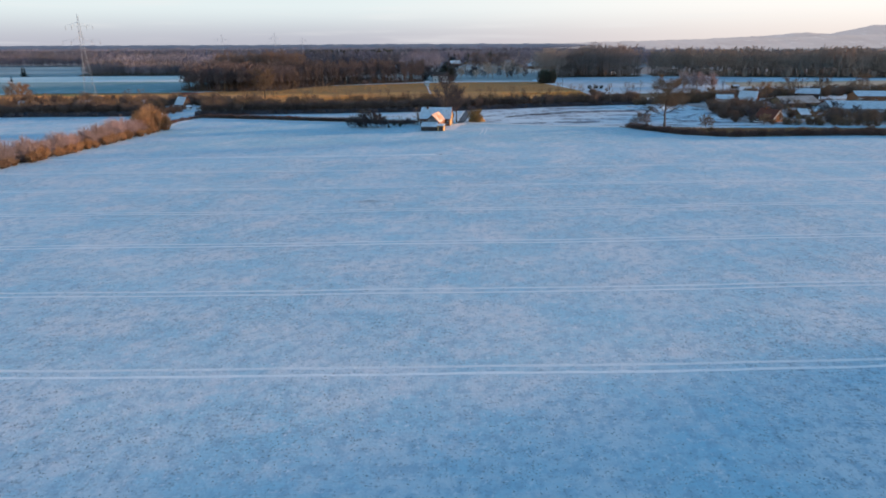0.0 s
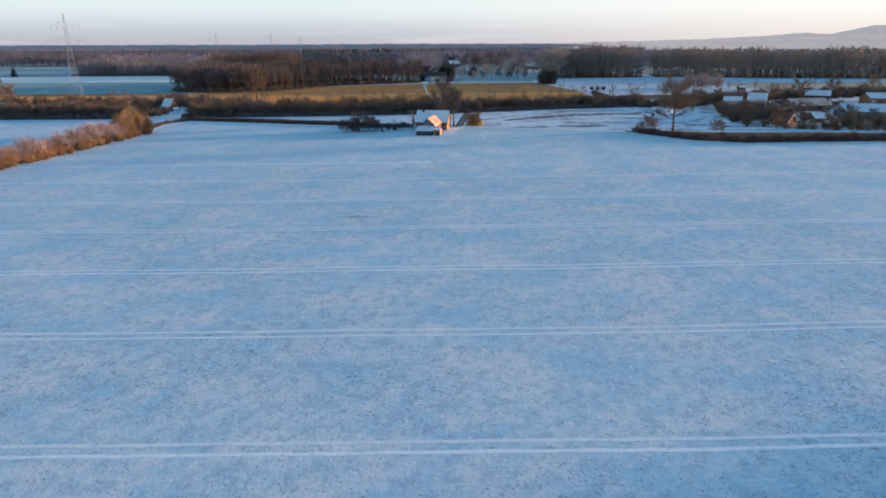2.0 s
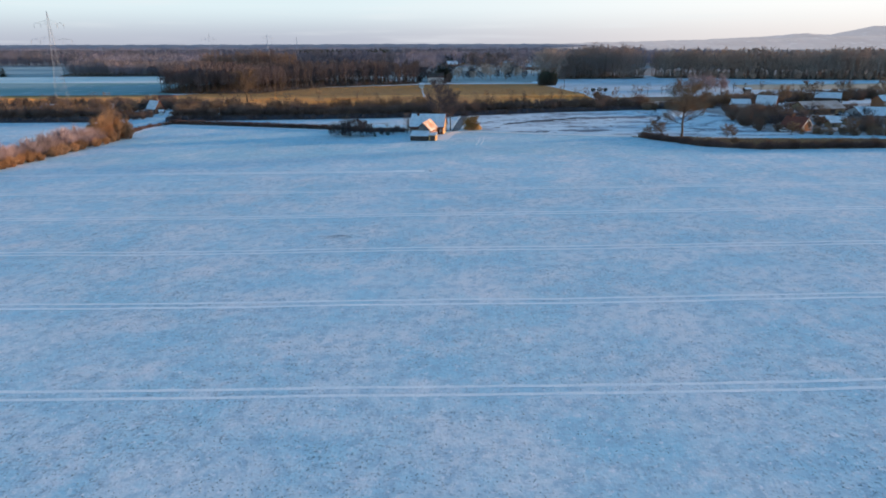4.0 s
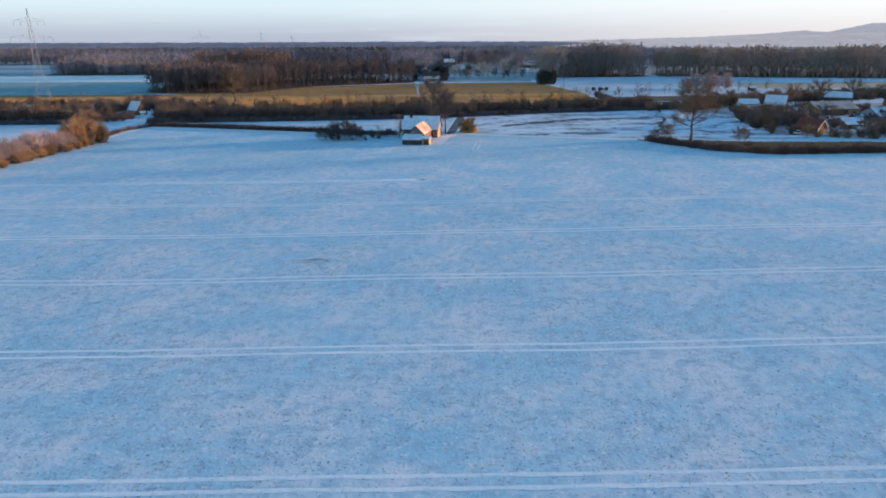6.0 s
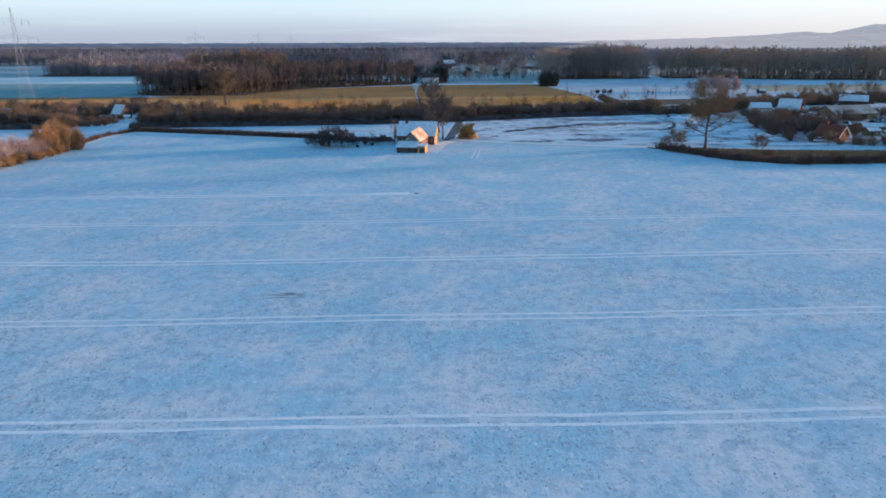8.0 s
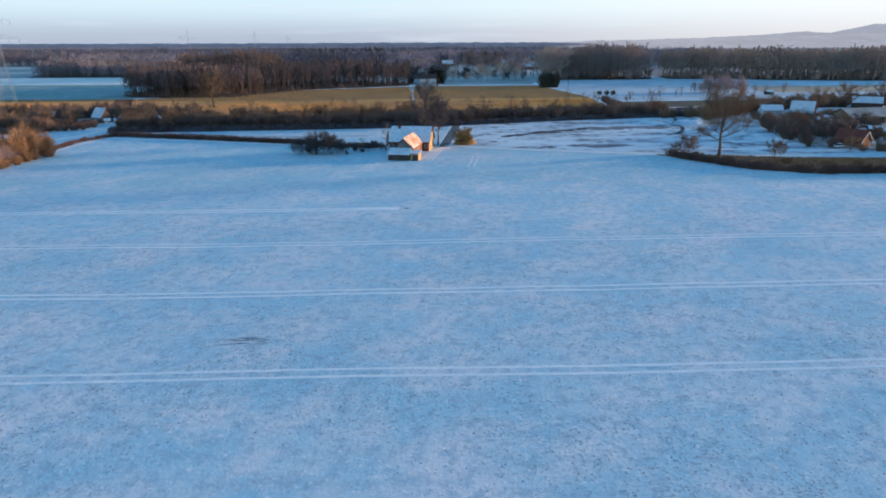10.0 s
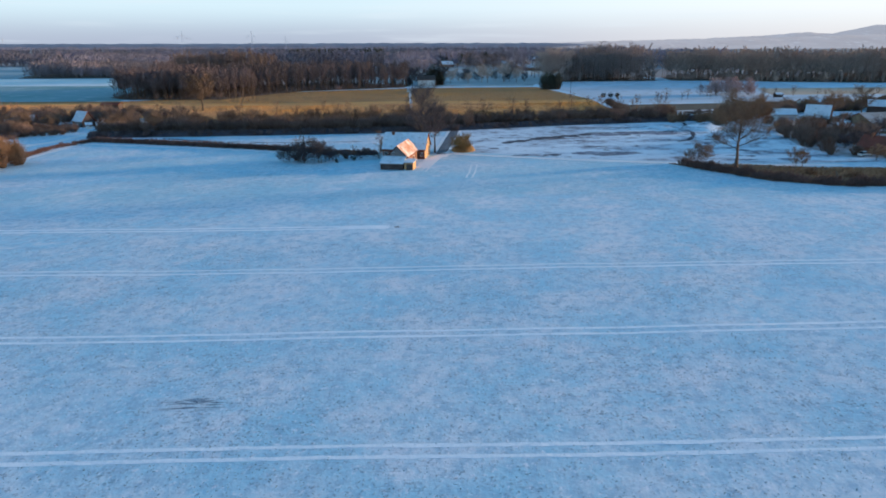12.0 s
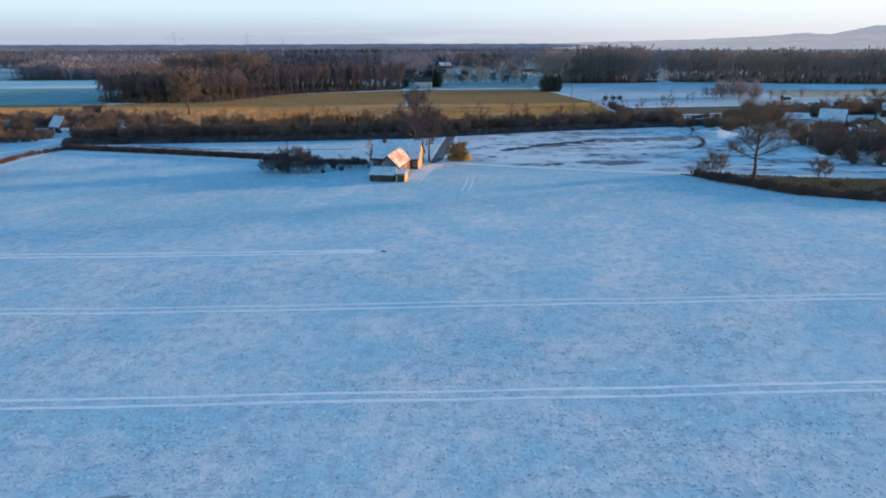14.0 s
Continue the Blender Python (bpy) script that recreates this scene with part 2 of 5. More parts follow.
# dark blue-violet grass carries the shade on the bank's near face
M_BANK = worn("shade_dark_bank_grass", (0.072, 0.066, 0.082), (0.10, 0.088, 0.098), 0.3, (0.13, 0.105, 0.105), 1.5, 0.95, 0.6, 0.15, spread=0.0)
M_TARMAC = worn("frosty_asphalt", (0.10, 0.11, 0.13), (0.16, 0.17, 0.19), 0.4, (0.4, 0.42, 0.46), 1.5, 0.8, 0.2, 0.02, spread=0.0)
M_GREYROOF = worn("grey_brown_roof_sheets", (0.30, 0.27, 0.25), (0.42, 0.40, 0.40), 0.25, (0.55, 0.55, 0.57), 1.2, 0.8, 0.3, 0.03, spread=0.1)
M_BRICK = worn("orange_red_brick", (0.36, 0.17, 0.09), (0.28, 0.13, 0.07), 0.5, (0.40, 0.24, 0.15), 4.0, 0.9, 0.4, 0.02)
M_DARKBRICK = worn("dark_red_brick", (0.20, 0.09, 0.06), (0.15, 0.07, 0.05), 0.5, (0.25, 0.14, 0.10), 4.0, 0.9, 0.4, 0.02)
M_PLASTER = worn("white_render", (0.72, 0.71, 0.68), (0.62, 0.61, 0.58), 0.5, None, 5.0, 0.9, 0.15, 0.01)
M_BOARD = worn("weathered_timber", (0.30, 0.22, 0.13), (0.20, 0.15, 0.10), 0.6, (0.36, 0.28, 0.18), 5.0, 0.85, 0.4, 0.02)
M_DARKWOOD = worn("dark_timber", (0.07, 0.055, 0.05), (0.10, 0.08, 0.07), 0.6, None, 5.0, 0.85, 0.4, 0.02)
M_TILE = worn("dark_red_roof_tiles", (0.20, 0.07, 0.05), (0.15, 0.06, 0.045), 0.5, (0.26, 0.11, 0.08), 4.0, 0.8, 0.4, 0.03)
M_CONCRETE = worn("grey_concrete", (0.32, 0.32, 0.33), (0.25, 0.25, 0.26), 0.4, None, 4.0, 0.9, 0.3, 0.02)
M_STEEL = worn("galvanised_steel", (0.48, 0.49, 0.54), (0.40, 0.42, 0.47), 0.5, None, 3.0, 0.6, 0.1, 0.01)
# grey gable wall, with the shade on it darkened into its colour
M_GREYGABLE = worn("shaded_grey_gable", (0.20, 0.18, 0.17), (0.15, 0.14, 0.135), 0.6, None, 4.0, 0.9, 0.2, 0.02)
M_WINDOW = Nodes("window_glass", 0.08).colour((0.03, 0.035, 0.04, 1))
M_FRAME = worn("white_window_frame", (0.75, 0.75, 0.74), (0.66, 0.66, 0.65), 2.0, None, 9.0, 0.5, 0.1, 0.005)
M_BARK = twiggy("grey_brown_bark", (0.09, 0.065, 0.05), (0.14, 0.10, 0.075))
M_TWIG = twiggy("brown_twigs", (0.175, 0.118, 0.080), (0.27, 0.178, 0.115))
M_TWIGDARK = twiggy("dark_brown_twigs", (0.138, 0.110, 0.114), (0.205, 0.158, 0.148))
# beech twigs lifted well above bare wood to hold the haze
M_TWIGBEECH = twiggy("haze_paled_beech_twigs", (0.45, 0.335, 0.27), (0.58, 0.435, 0.355))
# near-black twigs raised and blued to stand in for veiling glare
M_TWIGBLACK = twiggy("blackish_twigs", (0.075, 0.064, 0.070), (0.115, 0.095, 0.098))
M_OCHRE = twiggy("ochre_twigs", (0.20, 0.135, 0.055), (0.29, 0.20, 0.085))
M_TWIGUMBER = twiggy("umber_beech_twigs", (0.28, 0.218, 0.195), (0.36, 0.280, 0.245))
# bark paled along with them for the same haze
M_BARKPALE = twiggy("haze_paled_bark", (0.29, 0.225, 0.185), (0.40, 0.32, 0.27))
M_SNOWGREEN = worn("greenish_snow", (0.70, 0.75, 0.72), (0.78, 0.81, 0.80), 0.012, (0.60, 0.67, 0.64), 0.05, 0.8, 0.3, 0.1, spread=0.0)
M_COPSE = twiggy("russet_twigs", (0.26, 0.180, 0.145), (0.33, 0.235, 0.190))
M_MEADOWSNOW = worn("thin_meadow_snow", (0.58, 0.64, 0.71), (0.47, 0.54, 0.61), 0.02, (0.42, 0.42, 0.42), 0.1, 0.9, 0.4, 0.15, spread=0.0)
M_TWIGBANK = twiggy("brown_thicket_twigs", (0.155, 0.110, 0.090), (0.240, 0.168, 0.135))
M_TWIGRED = twiggy("sunlit_orange_willow_twigs", (0.28, 0.172, 0.10), (0.40, 0.255, 0.155))
M_TWIGGREY = twiggy("pinkish_grey_twigs", (0.32, 0.25, 0.245), (0.44, 0.34, 0.325))
# far twig tones hold the violet and blue-grey of distance haze
M_TWIGBIRCH = twiggy("hazy_violet_birch_twigs", (0.255, 0.215, 0.235), (0.340, 0.285, 0.295))
M_TWIGNAVY = twiggy("haze_blue_far_twigs", (0.125, 0.130, 0.175), (0.175, 0.172, 0.220))
M_TWIGFAR = twiggy("haze_violet_far_twigs", (0.200, 0.190, 0.235), (0.265, 0.240, 0.280))
M_LITTER = worn("leaf_litter", (0.10, 0.07, 0.05), (0.15, 0.11, 0.08), 0.1, (0.35, 0.34, 0.36), 0.4, 0.95, 0.5, 0.1, spread=0.0)
# needle tones raised a little, again imitating veiling glare
M_NEEDLE = twiggy("dark_needles", (0.050, 0.058, 0.048), (0.085, 0.090, 0.070))
M_LEAF = twiggy("dry_hedge_leaves", (0.13, 0.085, 0.075), (0.20, 0.125, 0.10))
M_CROP = twiggy("frosted_cereal_blades", (0.13, 0.19, 0.22), (0.22, 0.28, 0.30))
M_RUT = worn("packed_rut_snow", (0.93, 0.94, 0.97), (0.85, 0.89, 0.94), 0.35, (0.76, 0.82, 0.88), 1.4, 0.8, 0.5, 0.08, spread=0.08)
# pale lavender of distance haze put into the wooded rise's colour
M_FARWOOD = worn("haze_paled_wooded_land", (0.25, 0.245, 0.285), (0.30, 0.285, 0.32), 0.004, (0.34, 0.32, 0.35), 0.02, 0.95, 0.2, 2.0, spread=0.0)
M_HILL = worn("haze_glow_wooded_hill", (0.20, 0.18, 0.19), (0.27, 0.24, 0.25), 0.004, (0.33, 0.30, 0.31), 0.02, 0.95, 0.2, 2.0, spread=0.0)
# faint warm emission stands in for sunlit haze over the ridges
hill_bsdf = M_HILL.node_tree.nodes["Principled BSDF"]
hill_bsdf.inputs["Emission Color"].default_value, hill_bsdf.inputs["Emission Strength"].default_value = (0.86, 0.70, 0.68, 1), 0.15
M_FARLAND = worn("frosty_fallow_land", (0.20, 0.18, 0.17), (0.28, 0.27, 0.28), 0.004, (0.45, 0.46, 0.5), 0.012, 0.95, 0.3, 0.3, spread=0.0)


# ---- shape helpers ----
class Geo:
    """Vertices and faces gathered for one mesh; every face has a material slot."""

    def __init__(self):
        self.v, self.f, self.m = [], [], []

    def face(self, pts, slot=0):
        i = len(self.v)
        self.v.extend(tuple(p) for p in pts)
        self.f.append(tuple(range(i, i + len(pts))))
        self.m.append(slot)

    def prism(self, a, b, ra, rb, sides=4, slot=0):
        a, b = Vector(a), Vector(b)
        w = (b - a).normalized()
        s = w.orthogonal().normalized()
        t = w.cross(s)
        i = len(self.v)
        for p, r in ((a, ra), (b, rb)):
            for k in range(sides):
                q = 2 * math.pi * k / sides
                self.v.append(tuple(p + (s * math.cos(q) + t * math.sin(q)) * r))
        for k in range(sides):
            j = (k + 1) % sides
            self.f.append((i + k, i + j, i + sides + j, i + sides + k))
            self.m.append(slot)
        self.f.append(tuple(range(i + sides, i + 2 * sides)))
        self.m.append(slot)

    def blade(self, a, b, width, side, slot=0):
        a, b = Vector(a), Vector(b)
        s = (b - a).cross(side)
        s = (s.normalized() if s.length > 1e-6 else Vector((1, 0, 0))) * width / 2
        self.face((a - s, a + s, b + s * 0.25, b - s * 0.25), slot)

    def box(self, lo, hi, slot=0):
        (x0, y0, z0), (x1, y1, z1) = lo, hi
        p = [(x0, y0, z0), (x1, y0, z0), (x1, y1, z0), (x0, y1, z0), (x0, y0, z1), (x1, y0, z1), (x1, y1, z1), (x0, y1, z1)]
        i = len(self.v)
        self.v.extend(p)
        for f in ((0, 3, 2, 1), (4, 5, 6, 7), (0, 1, 5, 4), (1, 2, 6, 5), (2, 3, 7, 6), (3, 0, 4, 7)):
            self.f.append(tuple(i + k for k in f))
            self.m.append(slot)

    def solid(self, poly, push, slot=0):
        """A polygon pushed along a vector into a closed slab."""
        push = Vector(push)
        a = [Vector(p) for p in poly]
        b = [p + push for p in a]
        self.face(a[::-1], slot)
        self.face(b, slot)
        for k in range(len(a)):
            j = (k + 1) % len(a)
            self.face((a[k], a[j], b[j], b[k]), slot)

    def mesh(self, name, mats, smooth=False):
        me = bpy.data.meshes.new(name)
        me.from_pydata(self.v, [], self.f)
        for m in mats:
            me.materials.append(m)
        if len(mats) > 1:
            me.polygons.foreach_set("material_index", self.m)
        if smooth:
            me.polygons.foreach_set("use_smooth", [True] * len(self.f))
        me.update()
        return me

    def arrays(self):
        return np.array(self.v, dtype=np.float64), self.f, self.m


def part(name, geo, material, parent, label=""):
    ob = new(name, geo.mesh(name, [material]))
    ob.parent = parent
    return tagged(ob, label)


def thing(name, m, label, category, group="", kind=""):
    ob = new(name)
    ob.empty_display_size = 0.5
    ob.matrix_world = m
    return tagged(ob, label, category, group, kind)


def clamp(v, a=0.0, b=1.0):
    return max(a, min(b, v))


def land_z(x, y):
    z = 0.009 * clamp(x, -160, 160) * clamp((420 - y) / 120)
    w = clamp((300 - y) / 40) * clamp((260 - abs(x)) / 60) * clamp((y + 60) / 40)
    if w > 0:
        z += w * (0.11 * noise.noise(Vector((x / 13, y / 10, 3.1))) + 0.22 * noise.noise(Vector((x / 55, y / 48, 7.7))))
    return z


def ground_z(x, y):
    """The height of the ground sheet, between the corners of its 4 m grid."""
    if not (-256 < x < 276 and -36 < y < 416):
        return land_z(x, y)
    i, j = math.floor(x / 4) * 4, math.floor(y / 4) * 4
    f, g = (x - i) / 4, (y - j) / 4
    return (land_z(i, j) * (1 - f) + land_z(i + 4, j) * f) * (1 - g) + (land_z(i, j + 4) * (1 - f) + land_z(i + 4, j + 4) * f) * g


# ---- ground ----
def axis_lines(lo, a, b, hi, step, grow=1.25):
    mid = list(np.arange(a, b + 0.01, step))
    out, s, v = [], step, b
    while v < hi:
        s *= grow
        v = min(hi, v + s)
        out.append(v)
    back, s, v = [], step, a
    while v > lo:
        s *= grow
        v = max(lo, v - s)
        back.append(v)
    return back[::-1] + mid + out


def build_ground():
    xs, ys = axis_lines(-4900, -260, 280, 4900, 4.0), axis_lines(-1500, -40, 420, 4950, 4.0)
    G = Geo()
    for yv in ys:
        for xv in xs:
            G.v.append((xv, yv, land_z(xv, yv)))
    w = len(xs)
    for j in range(len(ys) - 1):
        for i in range(w - 1):
            G.f.append((j * w + i, j * w + i + 1, (j + 1) * w + i + 1, (j + 1) * w + i))
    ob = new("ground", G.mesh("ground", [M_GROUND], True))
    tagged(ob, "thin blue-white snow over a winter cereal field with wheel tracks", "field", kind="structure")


def patch(name, poly, material, label, category, lift=0.04, step=8.0):
    """A piece of land laid on the ground: a polygon cut into a fan of strips that follow the ground."""
    bm = bmesh.new()
    vs = [bm.verts.new((px, py, 0)) for px, py in poly]
    bm.faces.new(vs)
    xs = [p[0] for p in poly]
    ys = [p[1] for p in poly]
    if min(ys) < 420:
        for axis, lo, hi in ((0, min(xs), max(xs)), (1, min(ys), max(ys))):
            c = lo + step
            while c < hi:
                co, no = [0, 0, 0], [0, 0, 0]
                co[axis], no[axis] = c, 1
                bmesh.ops.bisect_plane(bm, geom=bm.verts[:] + bm.edges[:] + bm.faces[:], plane_co=co, plane_no=no)
                c += step
    for v in bm.verts:
        v.co.z = ground_z(v.co.x, v.co.y) + lift
    for f in bm.faces:
        if f.normal.z < 0:
            f.normal_flip()
    me = bpy.data.meshes.new(name)
    bm.normal_update()
    bm.to_mesh(me)
    bm.free()
    me.materials.append(material)
    return tagged(new(name, me), label, category, kind="structure")


def ribbon(name, line, width, material, label, category, lift=0.06, rough=0.25, seed=1, cut=3.0):
    """A track or lane along a polyline, with uneven edges."""
    rng = random.Random(seed)
    G = Geo()
    pts = []
    for (ax, ay), (bx, by) in zip(line, line[1:]):
        n = max(1, round(math.hypot(bx - ax, by - ay) / cut))
        for k in range(n):
            pts.append((ax + (bx - ax) * k / n, ay + (by - ay) * k / n))
    pts.append(line[-1])
    for k, (px, py) in enumerate(pts):
        qx, qy = pts[min(k + 1, len(pts) - 1)]
        ox, oy = pts[max(k - 1, 0)]
        d = Vector((qx - ox, qy - oy, 0)).normalized()
        s = Vector((d.y, -d.x, 0))
        a, b = width / 2 + rng.uniform(-rough, rough), width / 2 + rng.uniform(-rough, rough)
        for q in (-a, 0, b):
            x, y = px + s.x * q, py + s.y * q
            G.v.append((x, y, ground_z(x, y) + lift))
    for k in range(len(pts) - 1):
        for j in (0, 1):
            i = 3 * k + j
            G.f.append((i, i + 1, i + 4, i + 3))
    return tagged(new(name, G.mesh(name, [material], True)), label, category, kind="structure")


build_ground()


# ---- plants ----
def bare_tree(seed, h, spread, clear, r, limbs, twigs, tw, lift=0.8, top=0.8, subs=3, fine=0):
    """Trunk with limbs, and a crown of many fine twigs, as two shapes."""
    rng = random.Random(seed)
    T, C = Geo(), Geo()
    pts = [Vector((0, 0, -0.3))]
    n = 5
    for k in range(1, n + 1):
        pts.append(Vector((rng.uniform(-1, 1) * 0.015 * h, rng.uniform(-1, 1) * 0.015 * h, h * top * k / n)))
    rad = [r * (1.35 if k == 0 else 1 - 0.78 * k / n) for k in range(n + 1)]
    for k in range(n):
        T.prism(pts[k], pts[k + 1], rad[k], rad[k + 1], 6)

    def on_trunk(t):
        f = clamp(t) * n
        k = min(n - 1, int(f))
        return pts[k].lerp(pts[k + 1], f - k), rad[k] + (rad[k + 1] - rad[k]) * (f - k)

    ends = []
    for i in range(limbs):
        t = clear / top + (1 - clear / top) * (i + rng.random() * 0.7) / limbs
        base, br = on_trunk(t)
        az = i * 2.4 + rng.uniform(-0.4, 0.4)
        rel = (t - clear / top) / (1 - clear / top)
        ln = spread * (0.55 + 0.75 * math.sin(math.pi * (0.25 + 0.62 * rel))) * rng.uniform(0.75, 1.1)
        up = lift * (0.45 + rel) * rng.uniform(0.7, 1.3)
        d = Vector((math.cos(az), math.sin(az), up)).normalized()
        a, ra = base, br * 0.55
        for k in range(3):
            d = (d + Vector((rng.uniform(-.2, .2), rng.uniform(-.2, .2), 0.14))).normalized()
            b = a + d * ln / 3
            T.prism(a, b, ra, ra * 0.6, 4)
            ends.append((a, b, d))
            for s in range(subs if k else 1):
                q = a.lerp(b, rng.random())
                e = (d + Vector((rng.uniform(-1, 1), rng.uniform(-1, 1), rng.uniform(-.2, .9)))).normalized()
                q2 = q + e * ln * rng.uniform(0.2, 0.42)
                T.prism(q, q2, ra * 0.4, ra * 0.12, 3)
                ends.append((q, q2, e))
                for g in range(fine):
                    p = q.lerp(q2, rng.uniform(0.15, 1.0))
                    w2 = (e * 0.7 + Vector((rng.uniform(-1, 1), rng.uniform(-1, 1), rng.uniform(-.35, .8)))).normalized()
                    p2 = p + w2 * ln * rng.uniform(0.12, 0.30)
                    T.prism(p, p2, ra * 0.13, ra * 0.04, 3)
                    ends.append((p, p2, w2))
            a, ra = b, ra * 0.6
    for i in range(twigs):
        a, b, d = ends[rng.randrange(len(ends))]
        q = a.lerp(b, rng.uniform(0.2, 1.05))
        e = (d * 0.8 + Vector((rng.uniform(-1, 1), rng.uniform(-1, 1), rng.uniform(-.5, .8)))).normalized()
        C.blade(q, q + e * rng.uniform(0.5, 1.0) * spread * 0.30, tw * rng.uniform(0.6, 1.3), Vector((rng.uniform(-1, 1), rng.uniform(-1, 1), rng.uniform(-1, 1))))
    return T, C


def bare_bush(seed, h, w, stems, twigs, tw, depth=None, foot=0.22):
    """Stems that fan out of the ground and a dense shell of twigs."""
    rng = random.Random(seed)
    depth = depth or w
    T, C = Geo(), Geo()
    lines = []
    for i in range(stems):
        az = rng.uniform(0, 2 * math.pi)
        s = math.sqrt(rng.random()) * 0.97
        o = Vector((math.cos(az) * s * w * foot, math.sin(az) * s * depth * foot, -0.1))
        tip = Vector((math.cos(az) * s * w * 0.47, math.sin(az) * s * depth * 0.47, h * (0.22 + 0.62 * math.sqrt(1 - s * s)) * rng.uniform(0.6, 1.12)))
        m = o.lerp(tip, 0.5) + Vector((0, 0, 0.06 * h))
        T.prism(o, m, 0.012 * h, 0.008 * h, 3)
        T.prism(m, tip, 0.008 * h, 0.003 * h, 3)
        lines += [(o, m), (m, tip), (m, tip)]
    for i in range(twigs):
        a, b = lines[rng.randrange(len(lines))]
        q = a.lerp(b, rng.uniform(0.05, 1.0))
        d = (b - a).normalized()
        e = (d * rng.uniform(0.2, 1.3) + Vector((rng.uniform(-1, 1), rng.uniform(-1, 1), rng.uniform(-.3, .9)))).normalized()
        C.blade(q, q + e * h * rng.uniform(0.06, 0.30), tw * rng.uniform(0.5, 1.3), Vector((rng.uniform(-1, 1), rng.uniform(-1, 1), rng.uniform(-1, 1))))
    return T, C


def conifer(seed, h, w, layers, per, tw, low=0.05):
    rng = random.Random(seed)
    T, C = Geo(), Geo()
    T.prism((0, 0, -0.2), (0, 0, h * 0.97), 0.018 * h, 0.003 * h, 6)
    for k in range(layers):
        t = low + (1 - low) * k / layers
        rr = w / 2 * (1 - t) ** 0.85 + 0.15
        for j in range(max(5, int(per * (1 - 0.6 * t)))):
            az = rng.uniform(0, 2 * math.pi)
            z = h * t + rng.uniform(0, h / layers)
            q = Vector((0, 0, z))
            e = Vector((math.cos(az) * rr * rng.uniform(0.7, 1.1), math.sin(az) * rr * rng.uniform(0.7, 1.1), -0.18 * rr + rng.uniform(-.2, .3)))
            C.blade(q + e * 0.1, q + e, tw * rng.uniform(0.7, 1.3), Vector((rng.uniform(-.4, .4), rng.uniform(-.4, .4), 1)))
    return T, C


def far_tree(seed, h, w, n, tw, low=0.2):
    """A small bare tree for distant woods: a stem and a loose crown of twig fans."""
    rng = random.Random(seed)
    T, C = Geo(), Geo()
    T.prism((0, 0, -0.3), (rng.uniform(-.5, .5), rng.uniform(-.5, .5), h * 0.7), 0.3, 0.1, 3)
    for k in range(n):
        t = rng.uniform(low, 0.97)
        rr = w / 2 * math.sin(math.pi * clamp((t - low * 0.6) / (1 - low * 0.6), 0, 1)) ** 0.6 * math.sqrt(rng.random())
        az = rng.uniform(0, 6.283)
        q = Vector((math.cos(az) * rr, math.sin(az) * rr, h * t))
        e = Vector((math.cos(az) * 0.5, math.sin(az) * 0.5, rng.uniform(0.3, 1.1))).normalized()
        C.blade(q - e * h * 0.07, q + e * h * 0.07, tw * rng.uniform(0.6, 1.3), Vector((rng.uniform(-1, 1), rng.uniform(-1, 1), rng.uniform(-.3, .3))))
    return T, C


def on_road(x, y):
    return (-167 < x < -137 and 340 < y < 396) or (-170 < x < -150 and y < 408 and y > 380)


class Kind:
    """A kind of plant: its built shapes, and copies of it as things."""

    def __init__(self, name, category, shapes, stem_mat, crown_mat, parts=("trunk", "crown")):
        self.name, self.category, self.parts = name, category, parts
        self.meshes = [(T.mesh(parts[0], [stem_mat]), C.mesh(parts[1], [crown_mat])) for T, C in shapes]
        self.count = 0

    def grow(self, x, y, size=1.0, wide=1.0, label="", group="", turn=None, z=None):
        if on_road(x, y) and size > 0.63 and "hedge" not in self.name:
            return None
        rng = random.Random(self.count * 7919 + len(self.name))
        stem, crown = self.meshes[self.count % len(self.meshes)]
        self.count += 1
        rz = rng.uniform(0, 360) if turn is None else turn
        m = pose(x, y, ground_z(x, y) if z is None else z, 0, 0, rz) @ Matrix.Diagonal((size * wide, size * wide, size, 1))
        top = thing(self.name, m, label, self.category, group)
        for nm, me in zip(self.parts, (stem, crown)):
            ob = new(nm, me)
            ob.parent = top
            if nm != "trunk":
                tagged(ob, kind="stuff")
        return top


def along(line, step, jitter, seed):
    """Places along a polyline, about step metres apart."""
    rng = random.Random(seed)
    out = []
    left = 0.0
    for (ax, ay), (bx, by) in zip(line, line[1:]):
        ln = math.hypot(bx - ax, by - ay)
        d = left
        while d < ln:
            out.append((ax + (bx - ax) * d / ln + rng.uniform(-jitter, jitter), ay + (by - ay) * d / ln + rng.uniform(-jitter, jitter)))
            d += step * rng.uniform(0.75, 1.25)
        left = d - ln
    return out


def inside_poly(x, y, poly):
    hit, j = False, len(poly) - 1
    for i in range(len(poly)):
        (xi, yi), (xj, yj) = poly[i], poly[j]
        if (yi > y) != (yj > y) and x < (xj - xi) * (y - yi) / (yj - yi) + xi:
            hit = not hit
        j = i
    return hit


